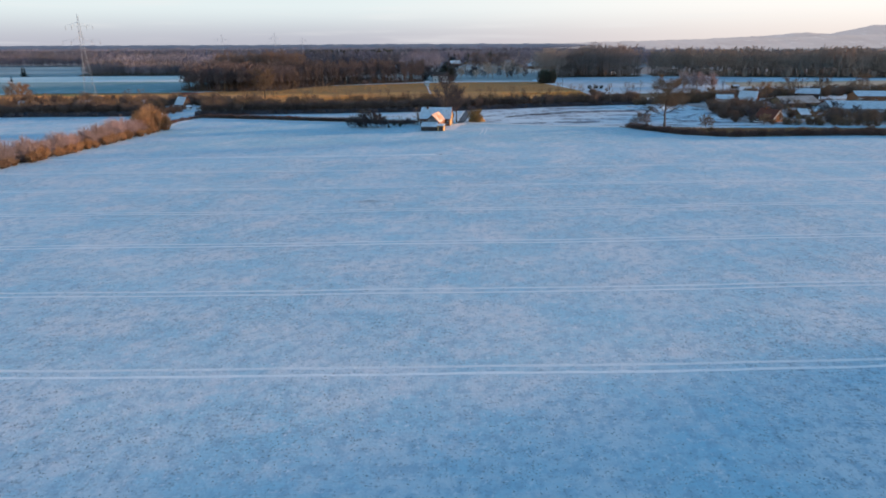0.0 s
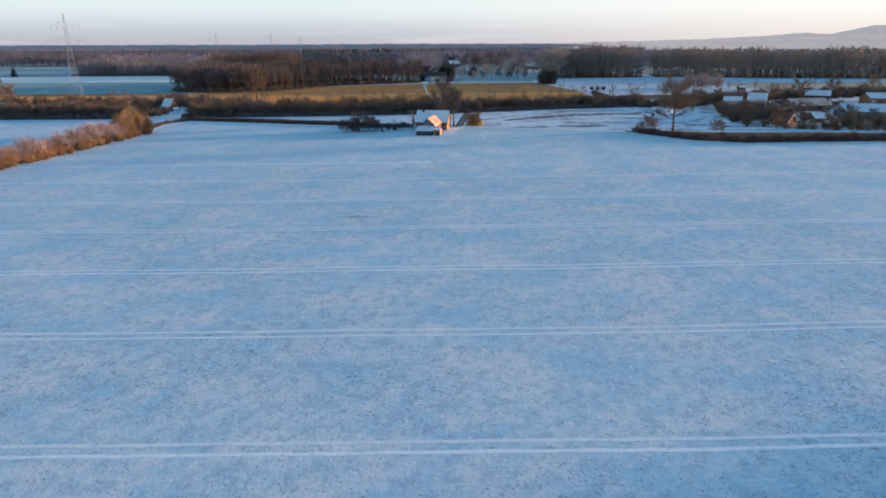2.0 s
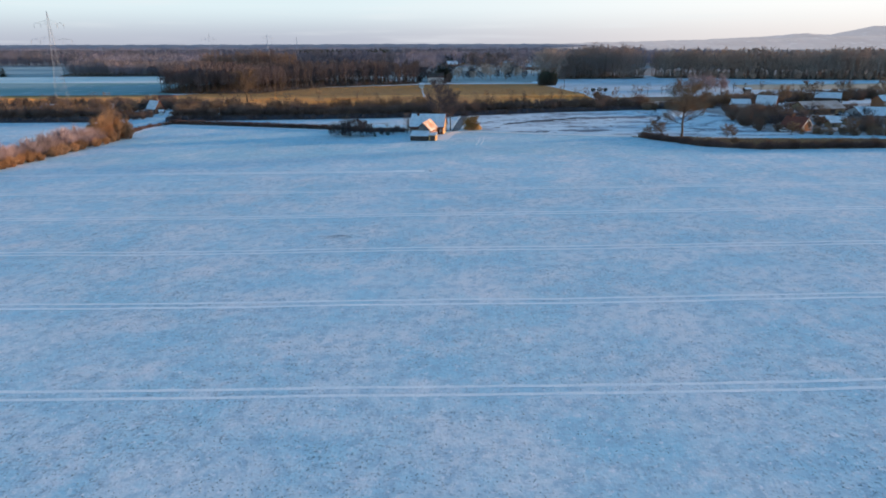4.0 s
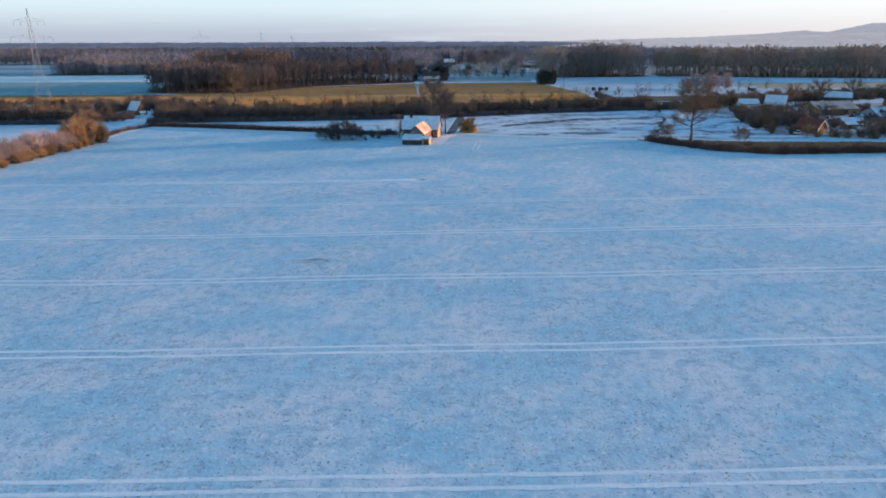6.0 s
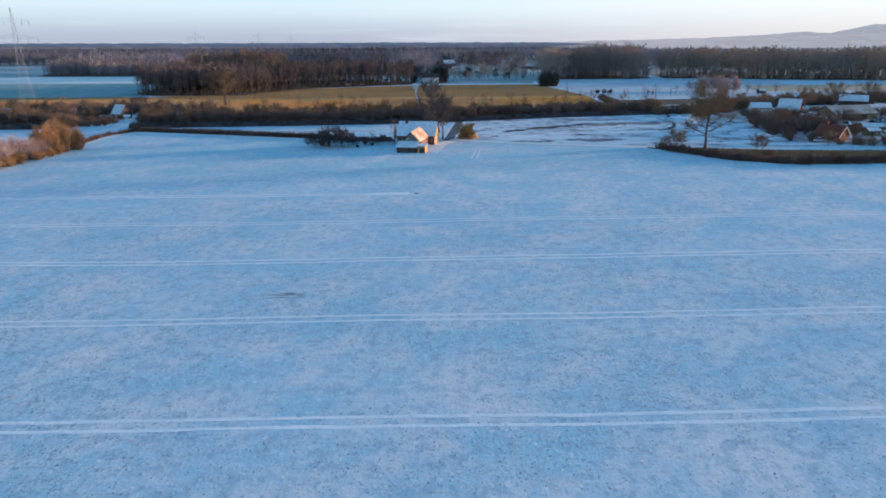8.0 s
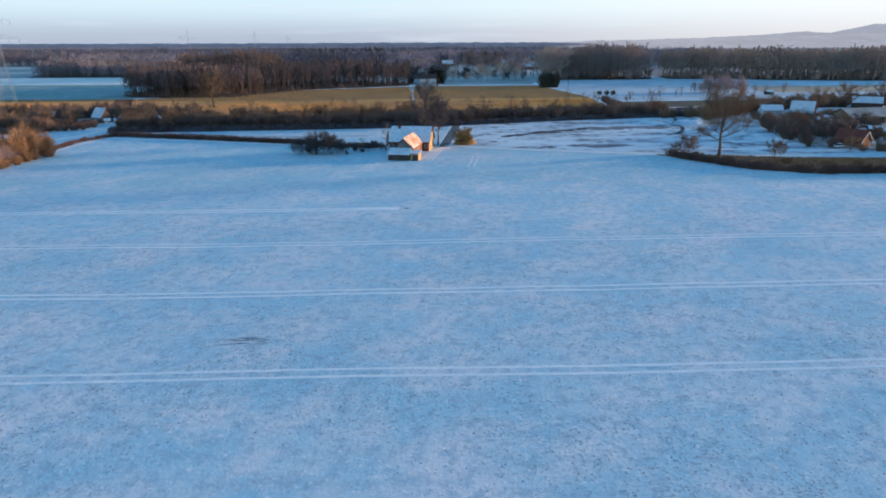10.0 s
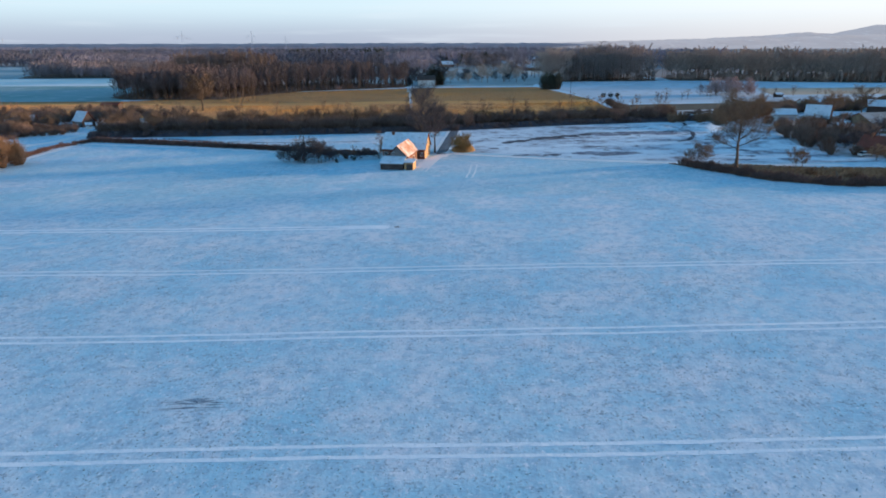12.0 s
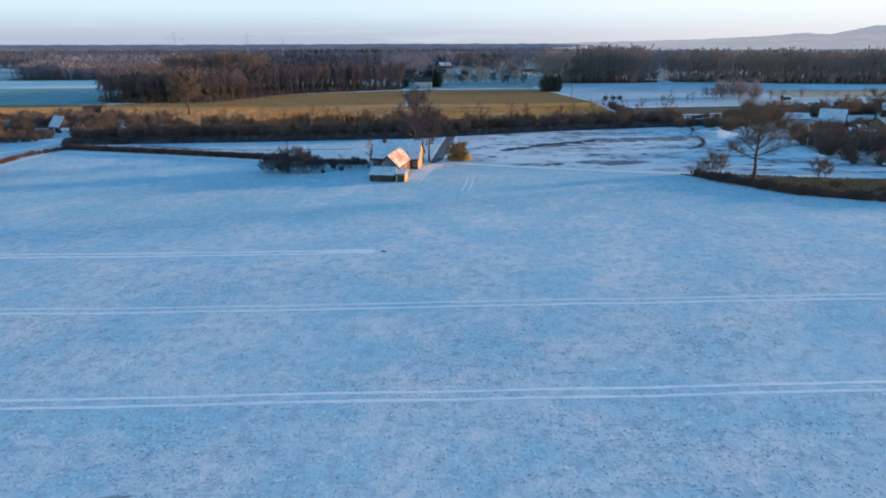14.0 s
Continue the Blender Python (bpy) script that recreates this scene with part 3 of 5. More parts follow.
def wood(name, poly, spacing, shapes, mats, label, seed, lo=0.8, hi=1.15, z=0.0, bed=None):
    """A wood nobody could count: many bare trees joined into one mesh of stems and twigs."""
    rng = random.Random(seed)
    data = []
    for T, C in shapes:
        tv, tf, _ = T.arrays()
        cv, cf, _ = C.arrays()
        data.append((np.vstack((tv, cv)), tf, cf, len(tv)))
    V, F, S, base = [], [], [], 0
    xs, ys = [p[0] for p in poly], [p[1] for p in poly]
    y = min(ys)
    row = 0
    while y < max(ys):
        x = min(xs) + (row % 2) * spacing / 2
        while x < max(xs):
            px, py = x + rng.uniform(-.4, .4) * spacing, y + rng.uniform(-.4, .4) * spacing
            if inside_poly(px, py, poly):
                v, tf, cf, k = data[rng.randrange(len(data))]
                a, s = rng.uniform(0, 6.283), rng.uniform(lo, hi) * (1 + 0.26 * noise.noise(Vector((px / 34, py / 34, seed * 3.1))) + 0.10 * noise.noise(Vector((px / 110, py / 110, seed))))
                ca, sa = math.cos(a) * s, math.sin(a) * s
                V.append(np.column_stack((v[:, 0] * ca - v[:, 1] * sa + px, v[:, 0] * sa + v[:, 1] * ca + py, v[:, 2] * s + z)))
                F.extend(tuple(i + base for i in f) for f in tf)
                F.extend(tuple(i + base + k for i in f) for f in cf)
                S.extend([0] * len(tf) + [1] * len(cf))
                base += len(v)
            x += spacing
        y += spacing * 0.87
        row += 1
    me = bpy.data.meshes.new(name)
    me.from_pydata(np.vstack(V).tolist(), [], F)
    for m in mats:
        me.materials.append(m)
    me.polygons.foreach_set("material_index", S)
    me.update()
    return tagged(new(name, me), label, "woodland", kind="stuff")


# shapes of each kind
OAK_SHAPES = [bare_tree(11, 19, 6.6, 0.24, 0.50, 14, 9000, 0.035, 0.45, 0.75, 5, 4), bare_tree(12, 18, 6.4, 0.3, 0.44, 13, 9000, 0.035, 0.5, 0.75, 5, 4)]
OAK = Kind("bare_tree", "tree", OAK_SHAPES, M_BARK, M_TWIG)
ROUNDOAK = Kind("bare_tree", "tree", [bare_tree(17, 20, 7.4, 0.26, 0.50, 15, 12000, 0.04, 0.55, 0.82, 5, 5)], M_BARK, M_TWIG)
DARKOAK = Kind("bare_tree", "tree", OAK_SHAPES[::-1], M_BARK, M_TWIGBLACK)
PALEOAK = Kind("bare_tree", "tree", OAK_SHAPES, M_BARKPALE, M_TWIGBEECH)
SLIM = Kind("slender_tree", "tree", [bare_tree(s, 12, 3.0, 0.25, 0.16, 9, 1000, 0.045, 1.1, 0.8, 3, 2) for s in (21, 22, 23)], M_BARK, M_TWIG)
THICKET_SHAPES = [bare_bush(s, 6.5, 8.5, 40, 2200, 0.085, 7) for s in (31, 32, 33, 34)]
THICKET = Kind("dark_bush", "bush", THICKET_SHAPES, M_BARK, M_TWIGBANK, ("branch_frame", "crown"))
BRAMBLE = Kind("bramble", "bramble", [bare_bush(s, 6.5, 8.5, 26, 900, 0.13, 7) for s in (38, 39)], M_BARK, M_TWIGDARK, ("branch_frame", "crown"))
SCREEN = Kind("thicket_bush", "bush", THICKET_SHAPES[2:], M_BARK, M_TWIGBANK, ("branch_frame", "crown"))
BROWN = Kind("brown_bush", "bush", [bare_bush(s, 6, 7.5, 40, 2400, 0.06) for s in (35, 36, 37)], M_BARK, M_TWIG, ("branch_frame", "crown"))
LOWBROWN = Kind("low_garden_bush", "bush", [bare_bush(s, 6, 7.5, 30, 1500, 0.07) for s in (38, 40)], M_BARK, M_TWIG, ("branch_frame", "crown"))
WILLOW = Kind("hedgerow_shrub", "shrub", [bare_bush(s, 8, 8.5, 50, 3200, 0.06) for s in (41, 42, 43)], M_BARK, M_TWIGGREY, ("branch_frame", "crown"))
GOLD = Kind("orange_willow", "shrub", [bare_bush(s, 9, 7, 50, 3000, 0.07) for s in (44, 45)], M_BARK, M_TWIGRED, ("branch_frame", "crown"))
LOWHEDGE = Kind("clipped_hedge_bush", "hedge", [bare_bush(s, 2.5, 4.4, 44, 2200, 0.07, 2.8, 0.46) for s in (51, 52, 53)], M_BARK, M_LEAF, ("branch_frame", "crown"))
SPRUCE = Kind("conifer", "conifer", [conifer(61, 9, 4.2, 18, 34, 0.28), conifer(62, 8, 4.6, 16, 36, 0.3)], M_BARK, M_NEEDLE)
ROUNDED = Kind("evergreen_shrub", "shrub", [bare_bush(s, 4, 5, 36, 1500, 0.08) for s in (71, 72)], M_BARK, M_NEEDLE, ("branch_frame", "crown"))
LOOSE_SHAPES = [bare_tree(s, 5.2, 2.8, 0.06, 0.09, 13, 3200, 0.036, 0.9, 0.8, 4, 3) for s in (111, 112, 113)]
LOOSE = Kind("garden_shrub", "shrub", LOOSE_SHAPES, M_BARK, M_TWIGBLACK, ("branch_frame", "crown"))
LOOSEBROWN = Kind("loose_bush", "bush", LOOSE_SHAPES, M_BARK, M_TWIG, ("branch_frame", "crown"))
LOOSEPINK = Kind("pinkish_bush", "bush", LOOSE_SHAPES, M_BARK, M_TWIGGREY, ("branch_frame", "crown"))
LOOSEGOLD = Kind("ochre_bush", "bush", LOOSE_SHAPES, M_BARK, M_OCHRE, ("branch_frame", "crown"))

WOOD_SHAPES = [bare_tree(s, 22, 4.4, 0.30, 0.26, 9, 600, 0.21, 1.2, 0.85, 1) for s in (81, 82, 83, 84, 85)] + [bare_bush(s, 5, 7, 5, 110, 0.3) for s in (801, 802)]
TALL_SHAPES = [bare_tree(s, 28, 4.9, 0.30, 0.30, 9, 620, 0.34, 1.3, 0.85, 1) for s in (86, 87, 88, 89)] + [bare_tree(810, 24, 5.5, 0.2, 0.3, 9, 420, 0.3, 0.9, 0.85, 1)] + [bare_bush(s, 8, 8, 6, 160, 0.35) for s in (803, 804)]
TALL_SHAPES = TALL_SHAPES + [bare_tree(s, 27, 5.8, 0.30, 0.22, 10, 760, 0.30, 0.8, 0.85, 2) for s in (871, 872)]
FAR_SHAPES = [far_tree(s, 19, 11, 105, 0.55) for s in (91, 92, 93, 94)]
DENSE_SHAPES = [far_tree(s, 20, 8.5, 230, 0.45, 0.48) for s in (97, 98, 99)]
SHADE_SHAPES = [far_tree(s, 27, 11, 150, 0.45, 0.25) for s in (881, 882)]
BIRCH_SHAPES = [far_tree(s, 21, 8.5, 230, 0.28, 0.22) for s in (891, 892, 893, 894)]
FAR_CONES = [far_tree(s, 19, 7, 46, 1.3, 0.05) for s in (95, 96)]

# ---- land ----
EMB = [(-420, 362), (-249, 361), (-131, 363), (-60, 367), (0, 372), (60, 391), (123, 406), (170, 416)]
EMB_WEST, EMB_EAST = [(-420, 362), (-249, 361), (-166, 362)], [(-139, 363), (-60, 367), (0, 372), (60, 391), (123, 406), (170, 416)]
patch("pasture", [(-330, 400), (-200, 430), (-132, 426), (-118, 384), (-10, 385), (20, 400), (106, 425), (112, 530), (94, 654), (-6, 648), (-108, 606), (-160, 560), (-200, 528), (-330, 528)], M_PASTURE, "brownish green pasture behind a hedged bank", "field")
patch("dry_grass_strip", [(-420, 396), (-200, 432), (-132, 428), (-118, 380), (-10, 386), (20, 398), (104, 424), (112, 528), (60, 520), (-20, 520), (-90, 506), (-210, 512), (-420, 520)], M_STUBBLE, "golden yellow dead grass along a hedged bank", "field", 0.10)
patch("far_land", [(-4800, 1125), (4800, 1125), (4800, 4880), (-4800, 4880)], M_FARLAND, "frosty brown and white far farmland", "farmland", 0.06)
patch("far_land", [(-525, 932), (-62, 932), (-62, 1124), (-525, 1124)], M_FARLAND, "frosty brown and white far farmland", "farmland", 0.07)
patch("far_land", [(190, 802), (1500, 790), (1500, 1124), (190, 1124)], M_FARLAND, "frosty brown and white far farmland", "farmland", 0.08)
patch("garden_ground", [(140, 296), (165, 284), (262, 286), (310, 400), (290, 440), (170, 420), (150, 400), (148, 352), (138, 318)], M_GARDEN, "trodden snow and bare soil between farm buildings", "yard", 0.06, 6.0)
patch("dark_grass_strip", [(112, 440), (190, 452), (262, 472), (258, 512), (185, 497), (112, 488)], M_DARKGRASS, "dark rough grass beside a snowy road", "verge", 0.05)
patch("verge", [(80, 288), (100, 286), (124, 279), (170, 273), (240, 270), (240, 247), (175, 252), (128, 253), (110, 256), (98, 263), (88, 278)], M_VERGE, "brown dead grass verge between track and field", "verge", 0.05, 6.0)
patch("thin_snow_field", [(-280, 690), (-63, 690), (-63, 931), (-280, 931)], M_FARLAND, "grass field under thin snow behind an oak wood", "field", 0.03)
patch("thin_snow_field", [(-62, 640), (-6, 664), (92, 668), (97, 690), (190, 802), (190, 1124), (-62, 1124)], M_PALEFIELD, "grass fields under thin snow among trees", "field", 0.05)
patch("thin_snow_field", [(-1300, 814), (-462, 814), (-520, 1190), (-1500, 1190)], M_PALEFIELD, "frosty field beside a birch wood", "field", 0.09)
patch("frosted_field", [(-560, 521), (-206, 529), (-235, 690), (-620, 690)], M_FROST, "frosted blue-green winter crop", "field")
patch("snow_field", [(-640, 692), (-236, 692), (-270, 812), (-700, 812)], M_SNOWGREEN, "even white snow on a far field", "field")
patch("snow_meadow", [(112, 500), (300, 510), (330, 722), (100, 722), (98, 650), (108, 640)], M_MEADOWSNOW, "white snowy meadow in front of tall woods", "field")
patch("stubble_field", [(250, 560), (420, 565), (460, 640), (270, 625)], M_PALESTUBBLE, "pale straw-coloured stubble field by the woods", "field", 0.10)
patch("rough_meadow", [(14, 318), (48, 302), (86, 291), (104, 288), (150, 286), (160, 330), (128, 400), (66, 388), (19, 374)], M_MARSH, "snowy rough meadow with tufts showing through", "meadow", 0.02, 4.0)


def hollow(x, y, rx, ry, seed):
    """One wet, snow-free hollow with a ragged edge."""
    rg = random.Random(seed)
    n = 26
    poly = []
    for k in range(n):
        q = 2 * math.pi * k / n
        f = rg.uniform(0.55, 1.1)
        poly.append((x + math.cos(q) * rx * 1.2 * f, y + math.sin(q) * ry * 2.4 * f))
    patch("wet_hollow", poly, M_WET if seed < 100 or seed >= 300 else M_SEDGEFLAT, "dark wet sedge hollow free of snow", "hollow", 0.05, 500)


hrng = random.Random(31)
# a long wet seam across the meadow, grey flattened sedge beyond it and along the track
for k in range(36):
    f = k / 35
    hollow(36 + 39 * f + hrng.uniform(-1.5, 1.5), 337.5 + 22 * f ** 0.9 + hrng.uniform(-2.0, 2.0), hrng.uniform(1.2, 3.2), hrng.uniform(0.4, 1.2), k)
for k in range(18):
    f = k / 17
    hollow(73 + 32 * f + hrng.uniform(-2, 2), 356.5 + 4 * f + hrng.uniform(-3, 3), hrng.uniform(2.5, 6), hrng.uniform(0.8, 2.2), 100 + k)
for k in range(12):
    hollow(74 + 36 * hrng.random(), 363 + hrng.uniform(-1.0, 1.5), hrng.uniform(2, 5), hrng.uniform(0.3, 0.7), 60 + k)
for k in range(16):
    hollow(hrng.uniform(55, 78), 307.5 + hrng.uniform(-1.5, 3.0), hrng.uniform(2, 4.5), hrng.uniform(0.6, 1.8), 200 + k)
for k in range(9):
    hollow(hrng.uniform(33, 51), 307 + hrng.uniform(-1.0, 1.2), hrng.uniform(0.8, 2.4), hrng.uniform(0.2, 0.6), 80 + k)
for k in range(24):
    hollow(hrng.uniform(26, 118), hrng.uniform(304, 380), hrng.uniform(0.6, 2.2), hrng.uniform(0.2, 0.7), 310 + k)
for k in range(5):
    hollow(65 + hrng.uniform(-3, 3), 324 + hrng.uniform(-0.8, 0.8), hrng.uniform(1.0, 2.4), hrng.uniform(0.3, 0.6), 300 + k)
for k in range(12):
    hollow(hrng.uniform(99, 134), hrng.uniform(292, 312), hrng.uniform(1.5, 4.0), hrng.uniform(0.3, 1.0), 220 + k)
hollow(-0.6, 220.9, 0.6, 0.2, 450)
ribbon("stream", [(125.5, 396), (121, 384), (118, 376), (116.5, 368), (115.5, 360), (112.5, 352), (109, 344), (104.5, 337), (100, 334)], 1.7, M_WET, "narrow dark stream winding through the snowy meadow", "stream", 0.07, 0.55, 8)
ribbon("stream", [(118, 376), (113, 370), (105, 365.5)], 1.0, M_WET, "narrow dark side ditch in the snowy meadow", "ditch", 0.07, 0.4, 9)
ribbon("field_ditch", [(-106, 357.2), (-92, 351), (-79, 346.6), (-56, 342.5), (-33, 342.2), (-22, 343)], 1.1, M_WET, "thin dark ditch in the snow below the bank", "ditch", 0.05, 0.45, 10)
ribbon("field_track", [(10, 315), (18, 310), (48, 299), (86, 288), (112, 283.5), (132, 282)], 3.2, M_SNOW, "snow-covered farm track beside the field", "track", 0.05, 0.4, 2)
ribbon("driveway", [(9, 312), (11, 330), (16, 378), (20, 396)], 3.6, M_TARMAC, "grey frosty driveway from the farmhouse", "driveway", 0.05, 0.15, 3)
for k, dx in enumerate((-2.5, 2.5)):
    ribbon("driveway_edge", [(9 + dx, 314), (11 + dx, 330), (16 + dx, 378), (20 + dx, 394)], 1.1, M_SNOW, "white snowy edge of a farm driveway", "verge", 0.045, 0.3, 80 + k)
ribbon("lane", [(-4, 396), (-8, 480), (-12, 560), (-15, 640), (-12, 700)], 1.4, M_MEADOWSNOW, "snowy lane across the pasture", "lane", 0.14, 0.5, 4)
ribbon("snowy_road", [(-175, 300), (-160, 330), (-147, 350), (-143, 374), (-146, 394), (-150, 420)], 5.0, M_SNOW, "snowy side road at the end of the hedgerow", "road", 0.05, 0.3, 5)
ribbon("far_road", [(115, 445), (150, 452), (190, 464), (260, 480)], 4.0, M_SNOW, "snow-covered road behind the bank", "road", 0.12, 0.2, 6)
for k, (x0, y0, x1, y1, bend) in enumerate(((7.2, 304, 4.3, 281, 0.6), (5.9, 304, 3.0, 283, 0.6), (18.7, 292, 16.0, 271, 0.4), (20.4, 292, 17.7, 271, 0.4), (9, 304, 24, 289, 2))):
    ln = []
    for j in range(9):
        f = j / 8
        ln.append((x0 + (x1 - x0) * f + bend * math.sin(math.pi * f), y0 + (y1 - y0) * f))
    ribbon("tyre_track", ln, 0.5, M_SNOW, "white tyre track in the snow by the farmyard", "tyre track", 0.015, 0.15, 60 + k)
ribbon("yard", [(3.4, 287), (5.2, 297), (7.4, 306), (12, 313)], 4.6, M_SNOW, "trampled snowy farmyard", "yard", 0.012, 0.8, 70)
ribbon("field_margin", [(-150, 205), (-137, 300), (-134, 345), (-88, 334), (-40, 318)], 3.5, M_SNOW, "snowy grass margin at the field edge", "margin", 0.012, 0.6, 7)


def bank(line):
    G = Geo()
    rng = random.Random(5)
    pts = along(line, 5, 0.0, 9)
    prof = [(-4.5, -0.2), (-2.5, 1.2), (-0.5, 2.0), (5.0, 2.0), (8.0, 0.4), (9.0, -0.3)]
    for px, py in pts:
        for o, z in prof:
            G.v.append((px + rng.uniform(-.2, .2), py + o + rng.uniform(-.3, .3), max(-1.2, z + ground_z(px, py)) + rng.uniform(-.1, .1)))
    w = len(prof)
    for k in range(len(pts) - 1):
        for j in range(w - 1):
            i = k * w + j
            G.f.append((i, i + w, i + w + 1, i + 1))
    tagged(new("embankment", G.mesh("embankment", [M_BANK], True)), "dark grassy bank carrying a long hedge", "embankment", kind="structure")


bank(EMB_WEST)
bank(EMB_EAST)


def heap(x, y, rx, ry, h, rz, seed, name="earth_mound", material=None, label="low earth heap covered in snow on the meadow", category="mound", group="earth mounds", steep=1.4):
    """A heap with an uneven surface."""
    G = Geo()
    n, rings = 24, 7
    for j in range(rings + 1):
        f = j / rings
        for k in range(n):
            q = 2 * math.pi * k / n
            px, py = math.cos(q) * rx * f, math.sin(q) * ry * f
            z = h * (1 - f * f) ** steep * (1 + 0.45 * noise.noise(Vector((px / 4 + seed, py / 4, 0))))
            G.v.append((px, py, z - 0.15))
    for j in range(rings):
        for k in range(n):
            i2 = (k + 1) % n
            G.f.append((j * n + k, (j + 1) * n + k, (j + 1) * n + i2, j * n + i2))
    ob = new(name, G.mesh(name, [material or M_MARSH], True))
    ob.matrix_world = pose(x, y, ground_z(x, y), 0, 0, rz)
    tagged(ob, label, category, group)


for k, (x, y, rx, ry, h, rz) in enumerate(((124, 372, 14, 9, 2.6, 20), (108, 376, 10, 6, 1.6, 10), (138, 352, 9, 16, 2.4, 30), (122, 345, 10, 6, 1.3, 5), (131, 318, 7, 14, 2.0, 20), (112, 322, 9, 5, 1.0, 0))):
    heap(x, y, rx, ry, h, rz, k * 3.7)
heap(17.2, 319.0, 4.4, 4.6, 2.3, 15, 41.0, "straw_heap", M_PASTURE, "ochre straw heap beside a farm driveway", "straw heap", "", 0.5)


def stalks(name, poly, n, h, w, material, label, seed, keep=None):
    """Standing dead grass: countless tufts, each a small fan of stalks."""
    rg = random.Random(seed)
    G = Geo()
    xs, ys = [p[0] for p in poly], [p[1] for p in poly]
    made = 0
    while made < n:
        x, y = rg.uniform(min(xs), max(xs)), rg.uniform(min(ys), max(ys))
        if not inside_poly(x, y, poly) or noise.noise(Vector((x / 25, y / 12, seed))) < rg.uniform(-0.6, 0.35):
            continue
        made += 1
        a = rg.uniform(0, math.pi)
        hh, ww = h * rg.uniform(0.5, 1.2), w * rg.uniform(0.5, 1.2)
        s = Vector((math.cos(a) * ww / 2, math.sin(a) * ww / 2, 0))
        o = Vector((x, y, ground_z(x, y)))
        up3 = Vector((rg.uniform(-.2, .2), rg.uniform(-.2, .2), hh))
        G.face((o - s, o + s, o + s + up3, o - s + up3))
    tagged(new(name, G.mesh(name, [material])), label, "dead grass", kind="stuff")


stalks("dead_grass", [(-420, 440), (-200, 440), (-132, 432), (-110, 386), (-10, 390), (20, 402), (104, 428), (110, 510), (60, 500), (-20, 500), (-90, 490), (-210, 500), (-420, 505)], 90000, 0.36, 0.42, M_STRAW, "golden standing dead grass along the bank", 3)
stalks("dead_grass", [(-200, 528), (-160, 560), (-108, 600), (-6, 640), (94, 646), (108, 510), (-20, 500), (-210, 500)], 22000, 0.20, 0.36, M_STRAW, "golden dead grass on the pasture", 4)
stalks("verge_grass", [(80, 288), (100, 286), (124, 279), (170, 273), (240, 270), (240, 247), (175, 252), (128, 253), (110, 256), (98, 263), (88, 278)], 26000, 0.40, 0.36, M_SEDGE, "brown standing dead grass on the verge", 5)

def hill():
    """Long wooded ridges on the horizon."""
    for name, y0, prof, label, mat in (
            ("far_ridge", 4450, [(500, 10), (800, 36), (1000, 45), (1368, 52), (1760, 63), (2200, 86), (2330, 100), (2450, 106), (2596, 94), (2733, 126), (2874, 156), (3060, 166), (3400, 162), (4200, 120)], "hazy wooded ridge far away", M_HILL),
            ("wooded_rise", 4300, [(-4400, 38), (-2500, 41), (-1200, 38), (-300, 39), (300, 37), (700, 36), (900, 30), (1150, 14)], "wooded rise along the horizon, paled with haze", M_FARWOOD),
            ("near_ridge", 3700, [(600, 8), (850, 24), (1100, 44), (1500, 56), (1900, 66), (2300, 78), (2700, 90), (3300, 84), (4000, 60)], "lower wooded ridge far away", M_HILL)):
        G = Geo()
        xs = np.arange(prof[0][0], prof[-1][0], 20.0)
        zs = np.interp(xs, [p[0] for p in prof], [p[1] for p in prof])
        rows = [(-300, 0.0), (-200, 0.35), (-100, 0.72), (0, 1.0), (120, 0.8)]
        for o, f in rows:
            for xv, zv in zip(xs, zs):
                b = 4 * noise.noise(Vector((xv / 75, o / 90, y0))) + 2.4 * noise.noise(Vector((xv / 22, o / 60, y0 + 5)))
                G.v.append((xv, y0 + o + 10 * noise.noise(Vector((xv / 90, o, 1))), zv * 0.86 * f + b * f - (0 if f else 3)))
        w = len(xs)
        for j in range(len(rows) - 1):
            for i in range(w - 1):
                G.f.append((j * w + i, j * w + i + 1, (j + 1) * w + i + 1, (j + 1) * w + i))
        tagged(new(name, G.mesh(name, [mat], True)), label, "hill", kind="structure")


hill()



def wheel_ruts():
    """Pairs of snow-filled wheel ruts every 25.6 m across the field."""
    rg = random.Random(44)
    for k in range(8):
        y0 = 41.45 + 25.6 * k
        last = k == 7
        ph = 1.0
        for s in (-0.86, 0.86):
            line = []
            x = -142.0
            end = -2.4 if last else 190.0
            while x < end:
                w = 0.22 * math.sin(x / 31 + ph) + 0.10 * math.sin(x / 11 + 2 * ph)
                line.append((x, y0 + 0.014 * math.sqrt(x * x + 400) - 0.14 + w + s + rg.uniform(-.03, .03)))
                x += 1.6
            ribbon("wheel_rut", line, 0.74 if last else 0.50, M_RUT, "white snow-filled wheel rut across the field", "wheel rut", 0.022, 0.13, 900 + 2 * k + int(s > 0), cut=1.5)
    ribbon("wheel_rut", [(-13, 220.85), (-8, 220.85), (-2.2, 220.85)], 2.2, M_RUT, "white end of a wheel rut on the headland", "wheel rut", 0.026, 0.3, 950, cut=1.0)


wheel_ruts()
stalks("crop_tufts", [(-62, 40), (60, 40), (85, 130), (80, 210), (-80, 210), (-85, 130)], 45000, 0.035, 0.10, M_CROP, "frosted cereal blades poking through thin snow", 8)
